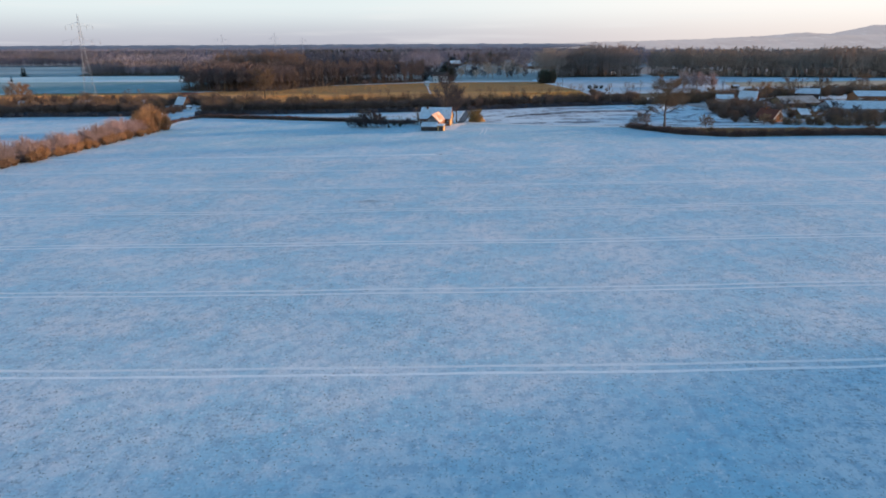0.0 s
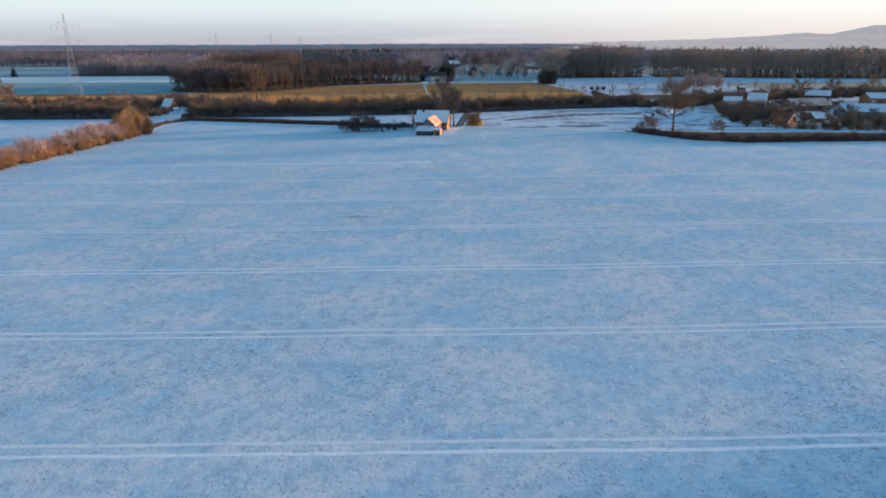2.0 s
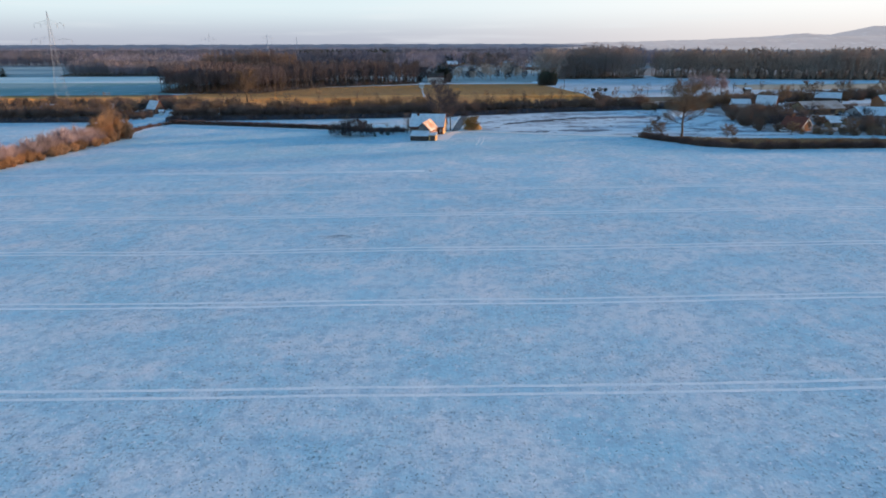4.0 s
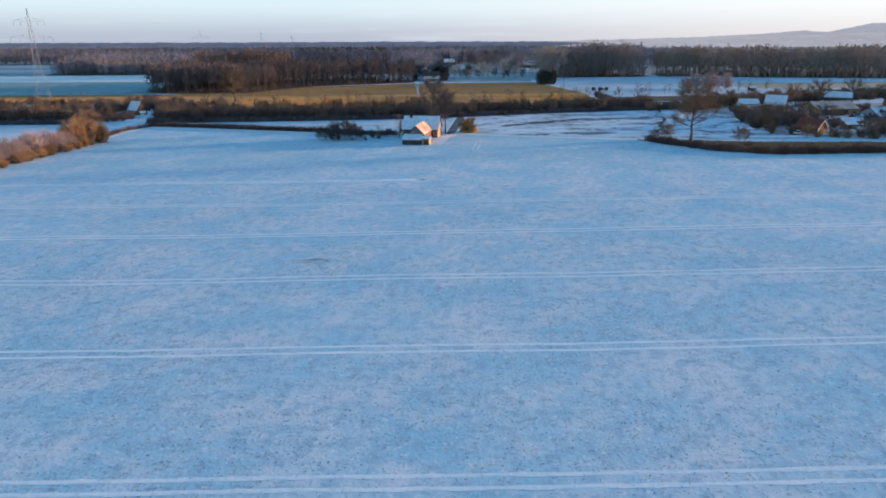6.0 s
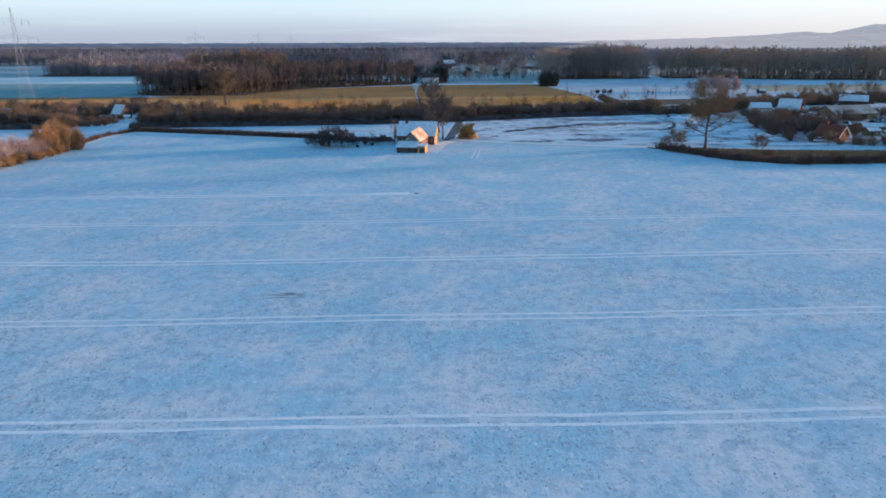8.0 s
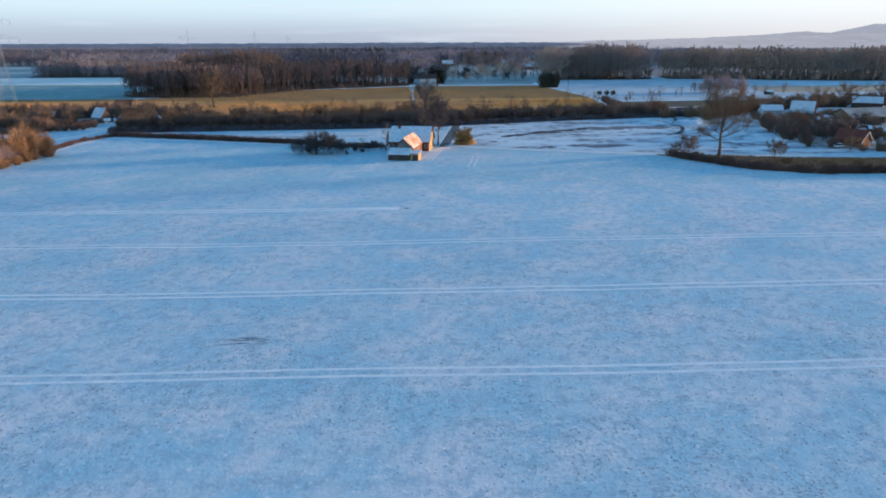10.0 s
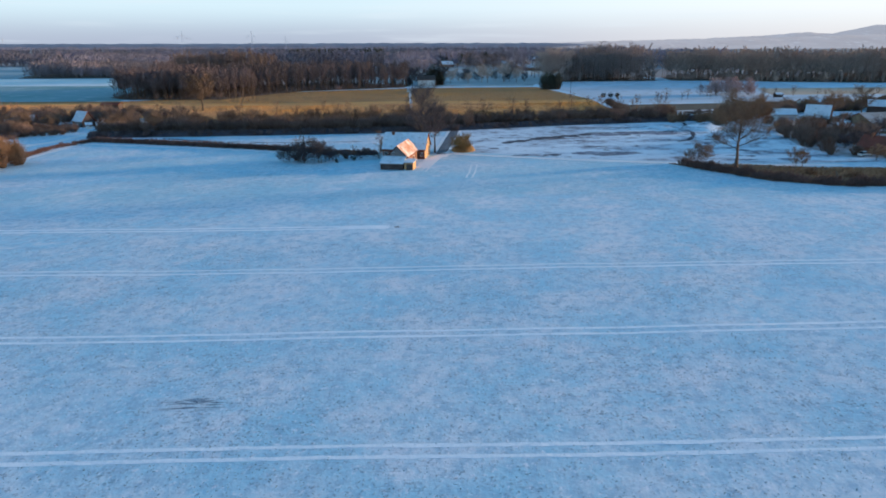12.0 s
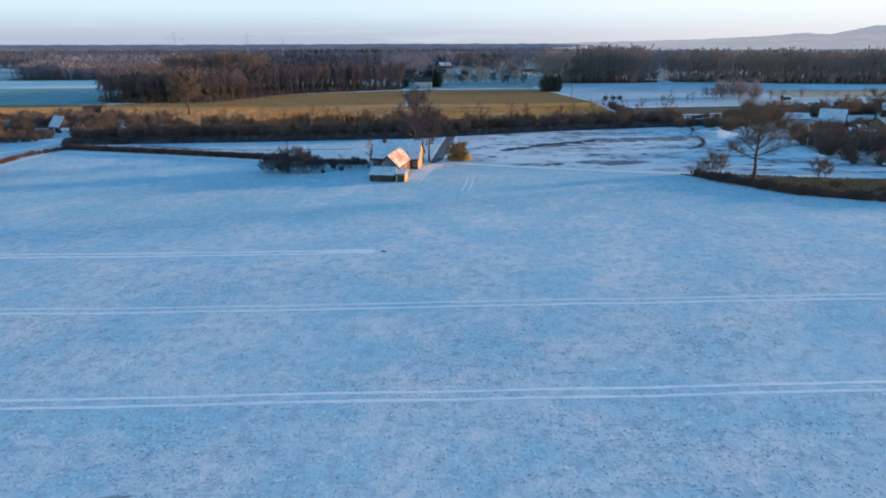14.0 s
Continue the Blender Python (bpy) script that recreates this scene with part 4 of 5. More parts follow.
# woods
OAKWOOD = [(-226, 556), (-205, 538), (-140, 540), (-122, 575), (-100, 612), (-20, 654), (-16, 690), (-100, 720), (-170, 690), (-235, 640)]
TALLWOOD = [(240, 738), (300, 730), (330, 712), (430, 690), (560, 660), (600, 760), (440, 800), (250, 800)]
patch("oak_wood_floor", OAKWOOD, M_LITTER, "brown leaf litter with a little snow", "woodland floor", 0.2)
BEECHCOPSE = [(128, 728), (205, 732), (228, 740), (226, 800), (140, 800)]
patch("beech_copse_floor", BEECHCOPSE, M_LITTER, "brown leaf litter with a little snow", "woodland floor", 0.2)
patch("tall_wood_floor", TALLWOOD, M_LITTER, "brown leaf litter with a little snow", "woodland floor", 0.2)
patch("birch_wood_floor", [(-460, 822), (-200, 822), (-90, 1130), (-560, 1130), (-525, 990)], M_LITTER, "brown leaf litter with a little snow", "woodland floor", 0.2)
wood("oak_wood", OAKWOOD, 4.9, WOOD_SHAPES, [M_BARK, M_TWIGDARK], "dark bare oak wood behind the pasture", 1, 0.66, 1.0)
wood("dark_oak_group", [(-224, 558), (-204, 541), (-160, 541), (-138, 560), (-128, 600), (-160, 640), (-235, 630)], 9.5, DENSE_SHAPES, [M_BARK, M_TWIGDARK], "dense dark crowns at the edge of an oak wood", 8, 0.7, 1.02)
wood("tall_wood", TALLWOOD, 6.2, TALL_SHAPES, [M_BARKPALE, M_TWIGBEECH], "tall bare beech wood behind a snowy meadow", 2, 0.86, 1.08)
wood("beech_copse", BEECHCOPSE, 6.8, [bare_bush(s, 9, 9, 6, 200, 0.32) for s in (864, 865)] + [bare_tree(s, 27, 6.2, 0.18, 0.22, 11, 950, 0.27, 0.75, 0.85, 2) for s in (861, 862, 863)], [M_BARK, M_TWIGUMBER], "dense brown beech copse behind a snowy meadow", 9, 1.0, 1.22)
wood("side_wood", [(190, -120), (200, 108), (222, 114), (265, 104), (265, -120)], 6.0, SHADE_SHAPES, [M_BARK, M_TWIGDARK], "bare wood beside the field that shades it", 3)
wood("birch_wood", [(-452, 824), (-210, 824), (-220, 940), (-500, 940)], 7.0, BIRCH_SHAPES, [M_BARKPALE, M_TWIGBIRCH], "brown birch wood behind a snowy field", 4, 0.55, 0.85)
wood("brown_copse", [(-272, 770), (-165, 760), (-165, 820), (-272, 820)], 8.0, TALL_SHAPES[:2], [M_BARK, M_COPSE], "brown copse above the oak wood", 5, 0.9, 1.05)
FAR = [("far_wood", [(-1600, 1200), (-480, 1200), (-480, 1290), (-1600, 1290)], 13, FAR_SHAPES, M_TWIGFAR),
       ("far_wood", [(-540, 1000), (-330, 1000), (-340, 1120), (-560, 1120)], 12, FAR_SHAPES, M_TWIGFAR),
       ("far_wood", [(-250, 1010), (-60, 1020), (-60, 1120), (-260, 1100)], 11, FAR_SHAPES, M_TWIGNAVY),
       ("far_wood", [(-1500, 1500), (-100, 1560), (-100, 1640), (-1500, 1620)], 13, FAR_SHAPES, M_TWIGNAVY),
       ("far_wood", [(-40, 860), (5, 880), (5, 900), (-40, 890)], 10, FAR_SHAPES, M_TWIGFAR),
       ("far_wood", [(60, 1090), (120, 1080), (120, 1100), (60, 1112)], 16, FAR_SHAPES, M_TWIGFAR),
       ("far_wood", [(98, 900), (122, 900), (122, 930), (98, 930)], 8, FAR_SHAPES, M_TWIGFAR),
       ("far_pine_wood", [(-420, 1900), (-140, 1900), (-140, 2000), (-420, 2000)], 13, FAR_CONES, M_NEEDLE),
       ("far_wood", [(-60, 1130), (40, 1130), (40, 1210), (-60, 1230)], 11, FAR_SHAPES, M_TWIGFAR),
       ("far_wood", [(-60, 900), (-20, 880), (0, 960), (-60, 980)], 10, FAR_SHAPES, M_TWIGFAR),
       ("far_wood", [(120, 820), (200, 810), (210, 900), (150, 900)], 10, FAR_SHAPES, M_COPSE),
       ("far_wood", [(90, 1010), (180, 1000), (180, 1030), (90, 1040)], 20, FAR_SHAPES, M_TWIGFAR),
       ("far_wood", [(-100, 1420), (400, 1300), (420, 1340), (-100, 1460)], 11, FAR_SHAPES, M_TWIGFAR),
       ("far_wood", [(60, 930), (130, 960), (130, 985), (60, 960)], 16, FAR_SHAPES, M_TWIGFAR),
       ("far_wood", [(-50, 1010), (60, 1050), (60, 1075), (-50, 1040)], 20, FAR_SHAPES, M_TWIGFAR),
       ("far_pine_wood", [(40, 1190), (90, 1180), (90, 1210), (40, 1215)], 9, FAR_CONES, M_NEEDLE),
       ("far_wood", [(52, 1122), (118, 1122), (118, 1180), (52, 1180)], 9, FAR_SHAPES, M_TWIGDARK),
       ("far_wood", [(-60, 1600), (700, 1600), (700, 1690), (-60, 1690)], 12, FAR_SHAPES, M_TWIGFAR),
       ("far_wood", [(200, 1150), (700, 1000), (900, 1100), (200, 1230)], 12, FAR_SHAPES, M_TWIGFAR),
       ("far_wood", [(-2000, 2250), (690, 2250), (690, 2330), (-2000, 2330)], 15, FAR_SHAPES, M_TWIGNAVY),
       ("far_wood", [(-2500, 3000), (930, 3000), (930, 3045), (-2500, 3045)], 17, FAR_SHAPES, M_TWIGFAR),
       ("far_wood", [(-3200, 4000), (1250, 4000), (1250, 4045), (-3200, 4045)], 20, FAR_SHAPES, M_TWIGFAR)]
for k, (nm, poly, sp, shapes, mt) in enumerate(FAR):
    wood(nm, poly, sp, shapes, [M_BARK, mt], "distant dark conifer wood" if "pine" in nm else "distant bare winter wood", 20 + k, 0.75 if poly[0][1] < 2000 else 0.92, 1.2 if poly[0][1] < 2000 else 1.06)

# hedge along the bank
rng = random.Random(77)
for x, y in along(EMB[:-1], 3.2, 0.8, 13):
    THICKET.grow(x, y + rng.uniform(-1, 4), rng.uniform(0.75, 1.1), 1.0, "dark leafless bush on the hedged bank", "bushes on the bank", z=1.4 + ground_z(x, y))
for x, y in along(EMB_WEST[1:], 2.6, 0.7, 151) + along(EMB_EAST, 2.6, 0.7, 152):
    BRAMBLE.grow(x, y - rng.uniform(1.2, 3.6), rng.uniform(0.28, 0.48), 1.3, "low dark bramble on the face of a bank", "brambles on the bank", z=ground_z(x, y) + 0.5)
for x, y in along(EMB[1:-1], 6.0, 1.0, 14):
    BROWN.grow(x, y + rng.uniform(5, 10), rng.uniform(1.0, 1.45), 1.0, "brown leafless bush behind the bank", "bushes behind the bank")
for x, y in along(EMB[1:-1], 6.5, 4.0, 15):
    SLIM.grow(x, y + rng.uniform(3, 9), rng.uniform(0.75, 1.05), 1.0, "slender leafless tree rising from the bank hedge", "hedge trees", z=1.0)
for x, y in along([(-330, 392), (-140, 396), (-20, 398), (25, 408)], 6.5, 3.0, 61):
    BROWN.grow(x, y + rng.uniform(-6, 10), rng.uniform(0.8, 1.35), 1.15, "brown leafless bush behind the bank", "bushes behind the bank")
for x, y in along([(-182, 412), (-165, 416), (-140, 410)], 4.0, 2.0, 63):
    THICKET.grow(x, y, rng.uniform(0.8, 1.1), 1.1, "dark leafless bush behind a cottage", "cottage bushes")
for x, y in along([(-340, 425), (-230, 432), (-120, 425)], 7.0, 5.0, 62):
    SCREEN.grow(x, y, rng.uniform(0.8, 1.3), 1.2, "dark brown leafless bush around roadside cottages", "cottage bushes")
for x, y in along([(118, 436), (190, 456), (262, 476)], 4.0, 1.5, 64):
    THICKET.grow(x, y - 9, rng.uniform(0.3, 0.5), 1.2, "dark leafless bush beside a snowy road", "roadside bushes")
# hedgerow on the field's far side from the woods
HEDGEROW = [(-152, 170), (-147, 205), (-139, 250), (-133, 296)]
for k, (x, y) in enumerate(along(HEDGEROW, 3.2, 0.8, 16)):
    WILLOW.grow(x - 3, y, rng.uniform(0.8, 1.25), 1.0, "pale grey-brown leafless hedgerow shrub", "hedgerow shrubs")
    # orange twigs on the field side paint the hedgerow's sunlit flank
    if k % 4 != 3:
        GOLD.grow(x + 1.0, y, rng.uniform(0.28, 0.55), rng.uniform(1.2, 1.8), "low shrub at the sunward foot of a hedgerow, coloured sunlit orange", "low hedgerow shrubs")
for x, y, s in ((-134, 297, 1.5), (-139, 300, 1.25), (-131, 302, 1.05), (-138, 290, 1.2), (-136, 293, 1.3), (-134, 304, 1.1), (-141, 294, 1.1)):
    GOLD.grow(x, y, s, 0.8, "tall orange willow at the end of the hedgerow", "orange willows")
# clipped hedge at the top of the field
for x, y in along([(-131, 350), (-87, 337), (-40, 321)], 1.7, 0.3, 17):
    LOWHEDGE.grow(x, y, rng.uniform(0.8, 1.0), 1.15, "low brown hedge bush at the field's end", "field end hedge", turn=-15 + rng.uniform(-8, 8))
for x, y in along([(-40, 321), (-30, 313), (-13, 312)], 1.7, 0.3, 171):
    LOWHEDGE.grow(x, y, rng.uniform(0.75, 1.0), 1.0, "low dark hedge bush round the farm garden", "farm garden hedge", turn=rng.uniform(-10, 10))
for x, y in along([(-138, 306), (-138, 335), (-131, 350)], 2.0, 0.3, 18):
    LOWHEDGE.grow(x, y, rng.uniform(0.6, 0.8), 1.0, "low brown hedge bush by the side road", "roadside hedge", turn=80)
# hedge by the rough meadow
for x, y in along([(84, 286), (92, 272), (100, 263), (115, 255), (140, 254), (190, 252), (240, 246)], 1.7, 0.8, 19):
    LOWHEDGE.grow(x, y, rng.uniform(0.8, 1.25), 1.0, "brown hedge bush between field and meadow", "meadow hedge", turn=rng.uniform(-30, 30))


# ---- buildings ----
def gable_house(name, m, L, W, eave, ridge, wall_mat, roof_mat, label, category="house", windows=(), doors=(), chimney=None, over=0.4, group="", gable_mat=None):
    """A house with its ridge along local x: walls, two roof slabs, gables, windows and doors as parts.
    windows, doors: (side, along, sill, width, height), with side f, b, l or r."""
    top = thing(name, m, label, category, group)
    hx, hy = L / 2, W / 2
    t = 0.3
    for side in "fb":
        s = -1 if side == "f" else 1
        G = Geo()
        y0, y1 = sorted((s * hy, s * (hy - t)))
        G.box((-hx, y0, -0.6), (hx, y1, eave))
        part("wall", G, wall_mat, top)
    for s in (-1, 1):
        G = Geo()
        G.solid([(s * hx, -hy + t, -0.6), (s * hx, hy - t, -0.6), (s * hx, hy - t, eave), (s * hx, 0, ridge - 0.12), (s * hx, -hy + t, eave)], (-s * t, 0, 0))
        part("gable_wall", G, gable_mat or wall_mat, top)
    k = (ridge - eave) / hy
    for s in (-1, 1):
        G = Geo()
        n = 12
        e = hy + over
        low = ridge - k * e
        G.solid([(-hx - over, 0, ridge), (hx + over, 0, ridge), (hx + over, s * e, low), (-hx - over, s * e, low)], (0, 0, 0.16))
        slab = part("roof", G, M_TILE, top)
        G = Geo()
        rng2 = random.Random(int(abs(m.translation.x) * 10) + s)
        rows = 5
        for j in range(rows + 1):
            for i in range(n + 1):
                f = j / rows
                x = -hx - over * 0.9 + (L + over * 1.8) * i / n
                zz = ridge - k * e * f * 0.985 + 0.165 + (0.10 + rng2.uniform(-.03, .03)) * (1 if 0 < j < rows else 0.7)
                G.v.append((x, s * e * f * 0.985, zz))
        for j in range(rows):
            for i in range(n):
                a = j * (n + 1) + i
                G.f.append((a, a + 1, a + n + 2, a + n + 1))
        G.m = [0] * len(G.f)
        part("roof_covering", G, roof_mat if not isinstance(roof_mat, dict) else roof_mat[s], slab)
    for side, a, sill, w, h in windows:
        win = window(side, a, sill, w, h, hx, hy)
        win.parent = top
    for side, a, w, h, mt in doors:
        G = Geo()
        wall_piece(G, side, a, 0, w, h, hx, hy, 0.06)
        d = part("door", G, mt, top)
    if chimney:
        cx, cy, ch = chimney
        G = Geo()
        zb = ridge - k * abs(cy) - 0.3
        G.box((cx - 0.45, cy - 0.45, zb), (cx + 0.45, cy + 0.45, ridge + ch))
        G.box((cx - 0.55, cy - 0.55, ridge + ch), (cx + 0.55, cy + 0.55, ridge + ch + 0.15))
        part("chimney", G, M_DARKBRICK, top)
    return top


def wall_piece(G, side, a, z0, w, h, hx, hy, proud):
    if side in "fb":
        s = -1 if side == "f" else 1
        y0, y1 = sorted((s * (hy - 0.05), s * (hy + proud)))
        G.box((a - w / 2, y0, z0), (a + w / 2, y1, z0 + h))
    else:
        s = -1 if side == "l" else 1
        x0, x1 = sorted((s * (hx - 0.05), s * (hx + proud)))
        G.box((x0, a - w / 2, z0), (x1, a + w / 2, z0 + h))


def window(side, a, sill, w, h, hx, hy):
    G = Geo()
    for da, dz, ww, hh in ((0, 0, w, 0.09), (0, h - 0.09, w, 0.09), (-w / 2 + 0.045, 0, 0.09, h), (w / 2 - 0.045, 0, 0.09, h), (0, 0, 0.07, h)):
        wall_piece(G, side, a + da, sill + dz, ww, hh, hx, hy, 0.07)
    ob = new("window", G.mesh("window", [M_FRAME]))
    P = Geo()
    wall_piece(P, side, a, sill + 0.05, w - 0.1, h - 0.1, hx, hy, 0.03)
    part("pane", P, M_WINDOW, ob)
    return ob


# farmhouse: main house, cross wing, shed and annex, all turned a little
FARM = pose(-3.2, 296, -0.03, 0, 0, -8)
gable_house("farmhouse", FARM @ pose(-1.2, 13.4, 0), 14.2, 12.4, 3.2, 7.8, M_DARKBRICK, M_ROOFSNOW, "brick farmhouse with a snow-covered pitched roof", "house",
            [("f", -6, 1.0, 1.2, 1.3), ("f", 6.0, 1.0, 1.0, 1.3), ("r", -2.4, 1.0, 1.2, 1.3), ("r", 2.4, 1.0, 1.2, 1.3), ("r", 0, 4.2, 1.1, 1.2)], [("f", 4.8, 1.0, 2.1, M_DARKWOOD)], (-4.4, -0.7, 0.3), gable_mat=M_GABLE)
gable_house("farmhouse_wing", pose(-3.27, 296.6, -0.03, 0, 0, 79), 14.8, 6.6, 3.2, 6.4, M_BRICK, {-1: M_THINSNOW, 1: M_ROOFSNOW}, "brick wing with thin snow melting off red tiles", "house wing",
            [("f", -3, 1.0, 1.2, 1.2), ("f", 1, 1.0, 1.2, 1.2), ("l", 1.2, 3.6, 0.9, 1.0)], [("f", 4.0, 1.0, 2.1, M_DARKWOOD)], over=0.35, gable_mat=M_GREYGABLE)


def lean_to(name, m, L, W, low, high, wall_mat, roof_mat, label):
    top = thing(name, m, label, "shed")
    hx, hy = L / 2, W / 2
    for name2, poly, push in (("front_wall", [(-hx, -hy, -.5), (hx, -hy, -.5), (hx, -hy, low), (-hx, -hy, low)], (0, .2, 0)),
                              ("back_wall", [(-hx, hy, -.5), (hx, hy, -.5), (hx, hy, high), (-hx, hy, high)], (0, -.2, 0)),
                              ("side_wall", [(-hx, -hy + .2, -.5), (-hx, hy - .2, -.5), (-hx, hy - .2, high), (-hx, -hy + .2, low)], (.2, 0, 0)),
                              ("side_wall", [(hx, -hy + .2, -.5), (hx, hy - .2, -.5), (hx, hy - .2, high), (hx, -hy + .2, low)], (-.2, 0, 0))):
        G = Geo()
        G.solid(poly, push)
        part(name2, G, wall_mat, top)
    G = Geo()
    o = 0.3
    G.solid([(-hx - o, -hy - o, low), (hx + o, -hy - o, low), (hx + o, hy + o, high), (-hx - o, hy + o, high)], (0, 0, 0.14))
    r = part("roof", G, M_CONCRETE, top)
    G = Geo()
    G.solid([(-hx - .25, -hy - .25, low + .15), (hx + .25, -hy - .25, low + .15), (hx + .25, hy + .25, high + .15), (-hx - .25, hy + .25, high + .15)], (0, 0, 0.12))
    part("snow_cover", G, roof_mat, r)
    G = Geo()
    G.box((-hx + .6, -hy - .06, 0), (-hx + 2.6, -hy + .02, low - 0.35))
    part("shed_door", G, M_DARKWOOD, top)
    return top


lean_to("barn", pose(-5.75, 286.7, -0.03, 0, 0, -8), 7.0, 4.6, 1.8, 3.2, M_DARKWOOD, M_ROOFSNOW, "low timber barn with a snowy lean-to roof")
lean_to("annex", pose(-0.45, 286.0, -0.03, 0, 0, -10), 2.6, 4.6, 2.2, 2.5, M_GABLE, M_ROOFSNOW, "small timber annex beside a brick wing")

# side road cottage and neighbours
for k, line in enumerate(([(-182, 365), (-166, 366), (-154, 372)], [(-182, 372), (-166, 374), (-153, 379)], [(-184, 380), (-168, 382), (-156, 386)])):
    for x, y in along(line, 2.6, 0.7, 131 + k):
        THICKET.grow(x, y, rng.uniform(0.48, 0.62), 1.15, "low dark bush before a roadside cottage", "cottage bushes")
gable_house("white_cottage", pose(-159.7, 397.4, -0.2, 0, 0, -30), 7.5, 6.4, 2.6, 6.8, M_DARKWOOD, M_ROOFSNOW, "cottage with a snowy roof beside a side road", "house", [("f", -2, 1, 1.1, 1.2), ("f", 2, 1, 1.1, 1.2), ("l", 0, 1, 1.2, 1.2)], [("f", 0, 1.0, 2.0, M_FRAME)], (1.5, 0.4, 0.8))
gable_house("garden_shed", pose(-152.6, 388, -0.3, 0, 0, 25), 2.4, 2.3, 1.9, 2.7, M_PLASTER, M_ROOFSNOW, "small white shed beside a side road", "shed", [("f", 0.8, 0.9, 0.8, 0.8)], [("f", -0.8, 0.9, 1.8, M_FRAME)])
for x, y, rz, L, W, wm in ((-189, 400, 10, 12, 8, M_DARKWOOD), (-222, 402, -15, 14, 9, M_DARKBRICK), (-257, 400, 5, 12, 8, M_DARKWOOD)):
    gable_house("low_cottage", pose(x, y, 0, 0, 0, rz), L * 0.75, W * 0.75, 2.3, 4.6, wm, {-1: M_GREYROOF, 1: M_ROOFSNOW}, "low dark cottage with a snow-dusted roof", "house", [("f", -2, 1, 1.1, 1.1), ("f", 2, 1, 1.1, 1.1)], [("f", 0, 0.9, 2.0, M_FRAME)], group="roadside cottages")
gable_house("field_barn", pose(-186, 478, 0, 0, 0, 4), 10, 7, 2.6, 3.6, M_DARKWOOD, M_TILE, "dark low barn at the edge of the pasture", "barn")

# the hamlet by the meadow
gable_house("white_house", pose(186, 392, 0, 0, 0, -36), 10, 9, 3.2, 8.6, M_DARKBRICK, M_ROOFSNOW, "tall house with a large snow-covered roof", "house", [("f", -4, 1, 1.2, 1.3), ("f", 0, 1, 1.2, 1.3), ("f", 4, 1, 1.2, 1.3), ("r", 0, 5, 1.2, 1.3)], [("r", 1.5, 1, 2.1, M_DARKWOOD)], (3, 0.6, 0.9))
# orange brick on the gables paints in their sunlit tone
cottage = gable_house("brick_cottage", pose(154.4, 302, 1.2, 0, 0, 118), 9.4, 6.6, 2.4, 5.7, M_DARKBRICK, {1: M_TILE, -1: M_ROOFSNOW}, "brick cottage with dark red roof tiles", "house", [("l", -2, 1, 1.1, 1.2), ("l", 2, 1, 1.1, 1.2), ("l", 0, 4, 1.1, 1.2)], [("f", 0, 1, 2.1, M_FRAME)], (2, 0.5, 0.8), gable_mat=M_BRICK)
for side in (-1, 1):
    G = Geo()
    G.solid([(-5.12, 0, 5.56), (-5.12, side * 3.7, 1.86), (-5.12, side * 3.7, 1.50), (-5.12, 0, 5.20)], (0.06, 0, 0))
    part("bargeboard", G, M_FRAME, cottage, "white painted bargeboard")
gable_house("long_barn", pose(205, 376, 0.6, 0, 0, 12), 24, 14, 2.8, 6.2, M_BOARD, {-1: M_GREYROOF, 1: M_ROOFSNOW}, "long brown barn with a snowy roof", "barn", [], [("f", -6, 3.4, 2.5, M_DARKWOOD), ("f", 4, 3.4, 2.5, M_DARKWOOD)])
gable_house("machine_hall", pose(232, 330, 1.3, 0, 0, -14), 64, 24, 3.2, 6.2, M_CONCRETE, M_ROOFSNOW, "large farm hall under a broad snowy roof", "barn", [], [("f", -10, 4, 2.8, M_STEEL), ("f", 6, 4, 2.8, M_STEEL)])
gable_house("cattle_shed", pose(282, 410, 0, 0, 0, -8), 40, 14, 4.0, 6.8, M_BRICK, M_ROOFSNOW, "long brick cattle shed with a snowy roof", "barn", [("f", a, 1.5, 1.6, 1.2) for a in (-15, -9, -3, 3, 9, 15)], [("f", -18, 2.5, 3, M_FRAME)])
gable_house("garage", pose(177.5, 406, 0.1, 0, 0, -8), 10, 7, 3.0, 5.4, M_PLASTER, M_ROOFSNOW, "low garage with a snowy roof", "garage", [], [("f", -2.5, 2.6, 2.1, M_STEEL), ("f", 2.5, 2.6, 2.1, M_STEEL)])
gable_house("hen_house", pose(184, 324, 1.2, 0, 0, -5), 9, 5, 2.2, 3.4, M_BOARD, M_ROOFSNOW, "low timber hen house with a snowy roof", "shed", [("f", 2, 1, 0.9, 0.7)], [("f", -2, 0.9, 1.8, M_DARKWOOD)])
gable_house("storage_hall", pose(245, 434, 0, 0, 0, -30), 14, 10, 4.0, 7.0, M_DARKWOOD, M_ROOFSNOW, "dark storage hall with a snowy roof", "barn", [], [("l", 0, 3.4, 3.0, M_STEEL)])
gable_house("bungalow", pose(226, 466, 0, 0, 0, 5), 16, 9, 2.8, 5.2, M_PLASTER, M_ROOFSNOW, "bungalow with a snowy roof among bushes", "house", [("f", -4, 1, 1.2, 1.2), ("f", 3, 1, 1.2, 1.2)], [("f", 0, 1, 2.1, M_FRAME)])

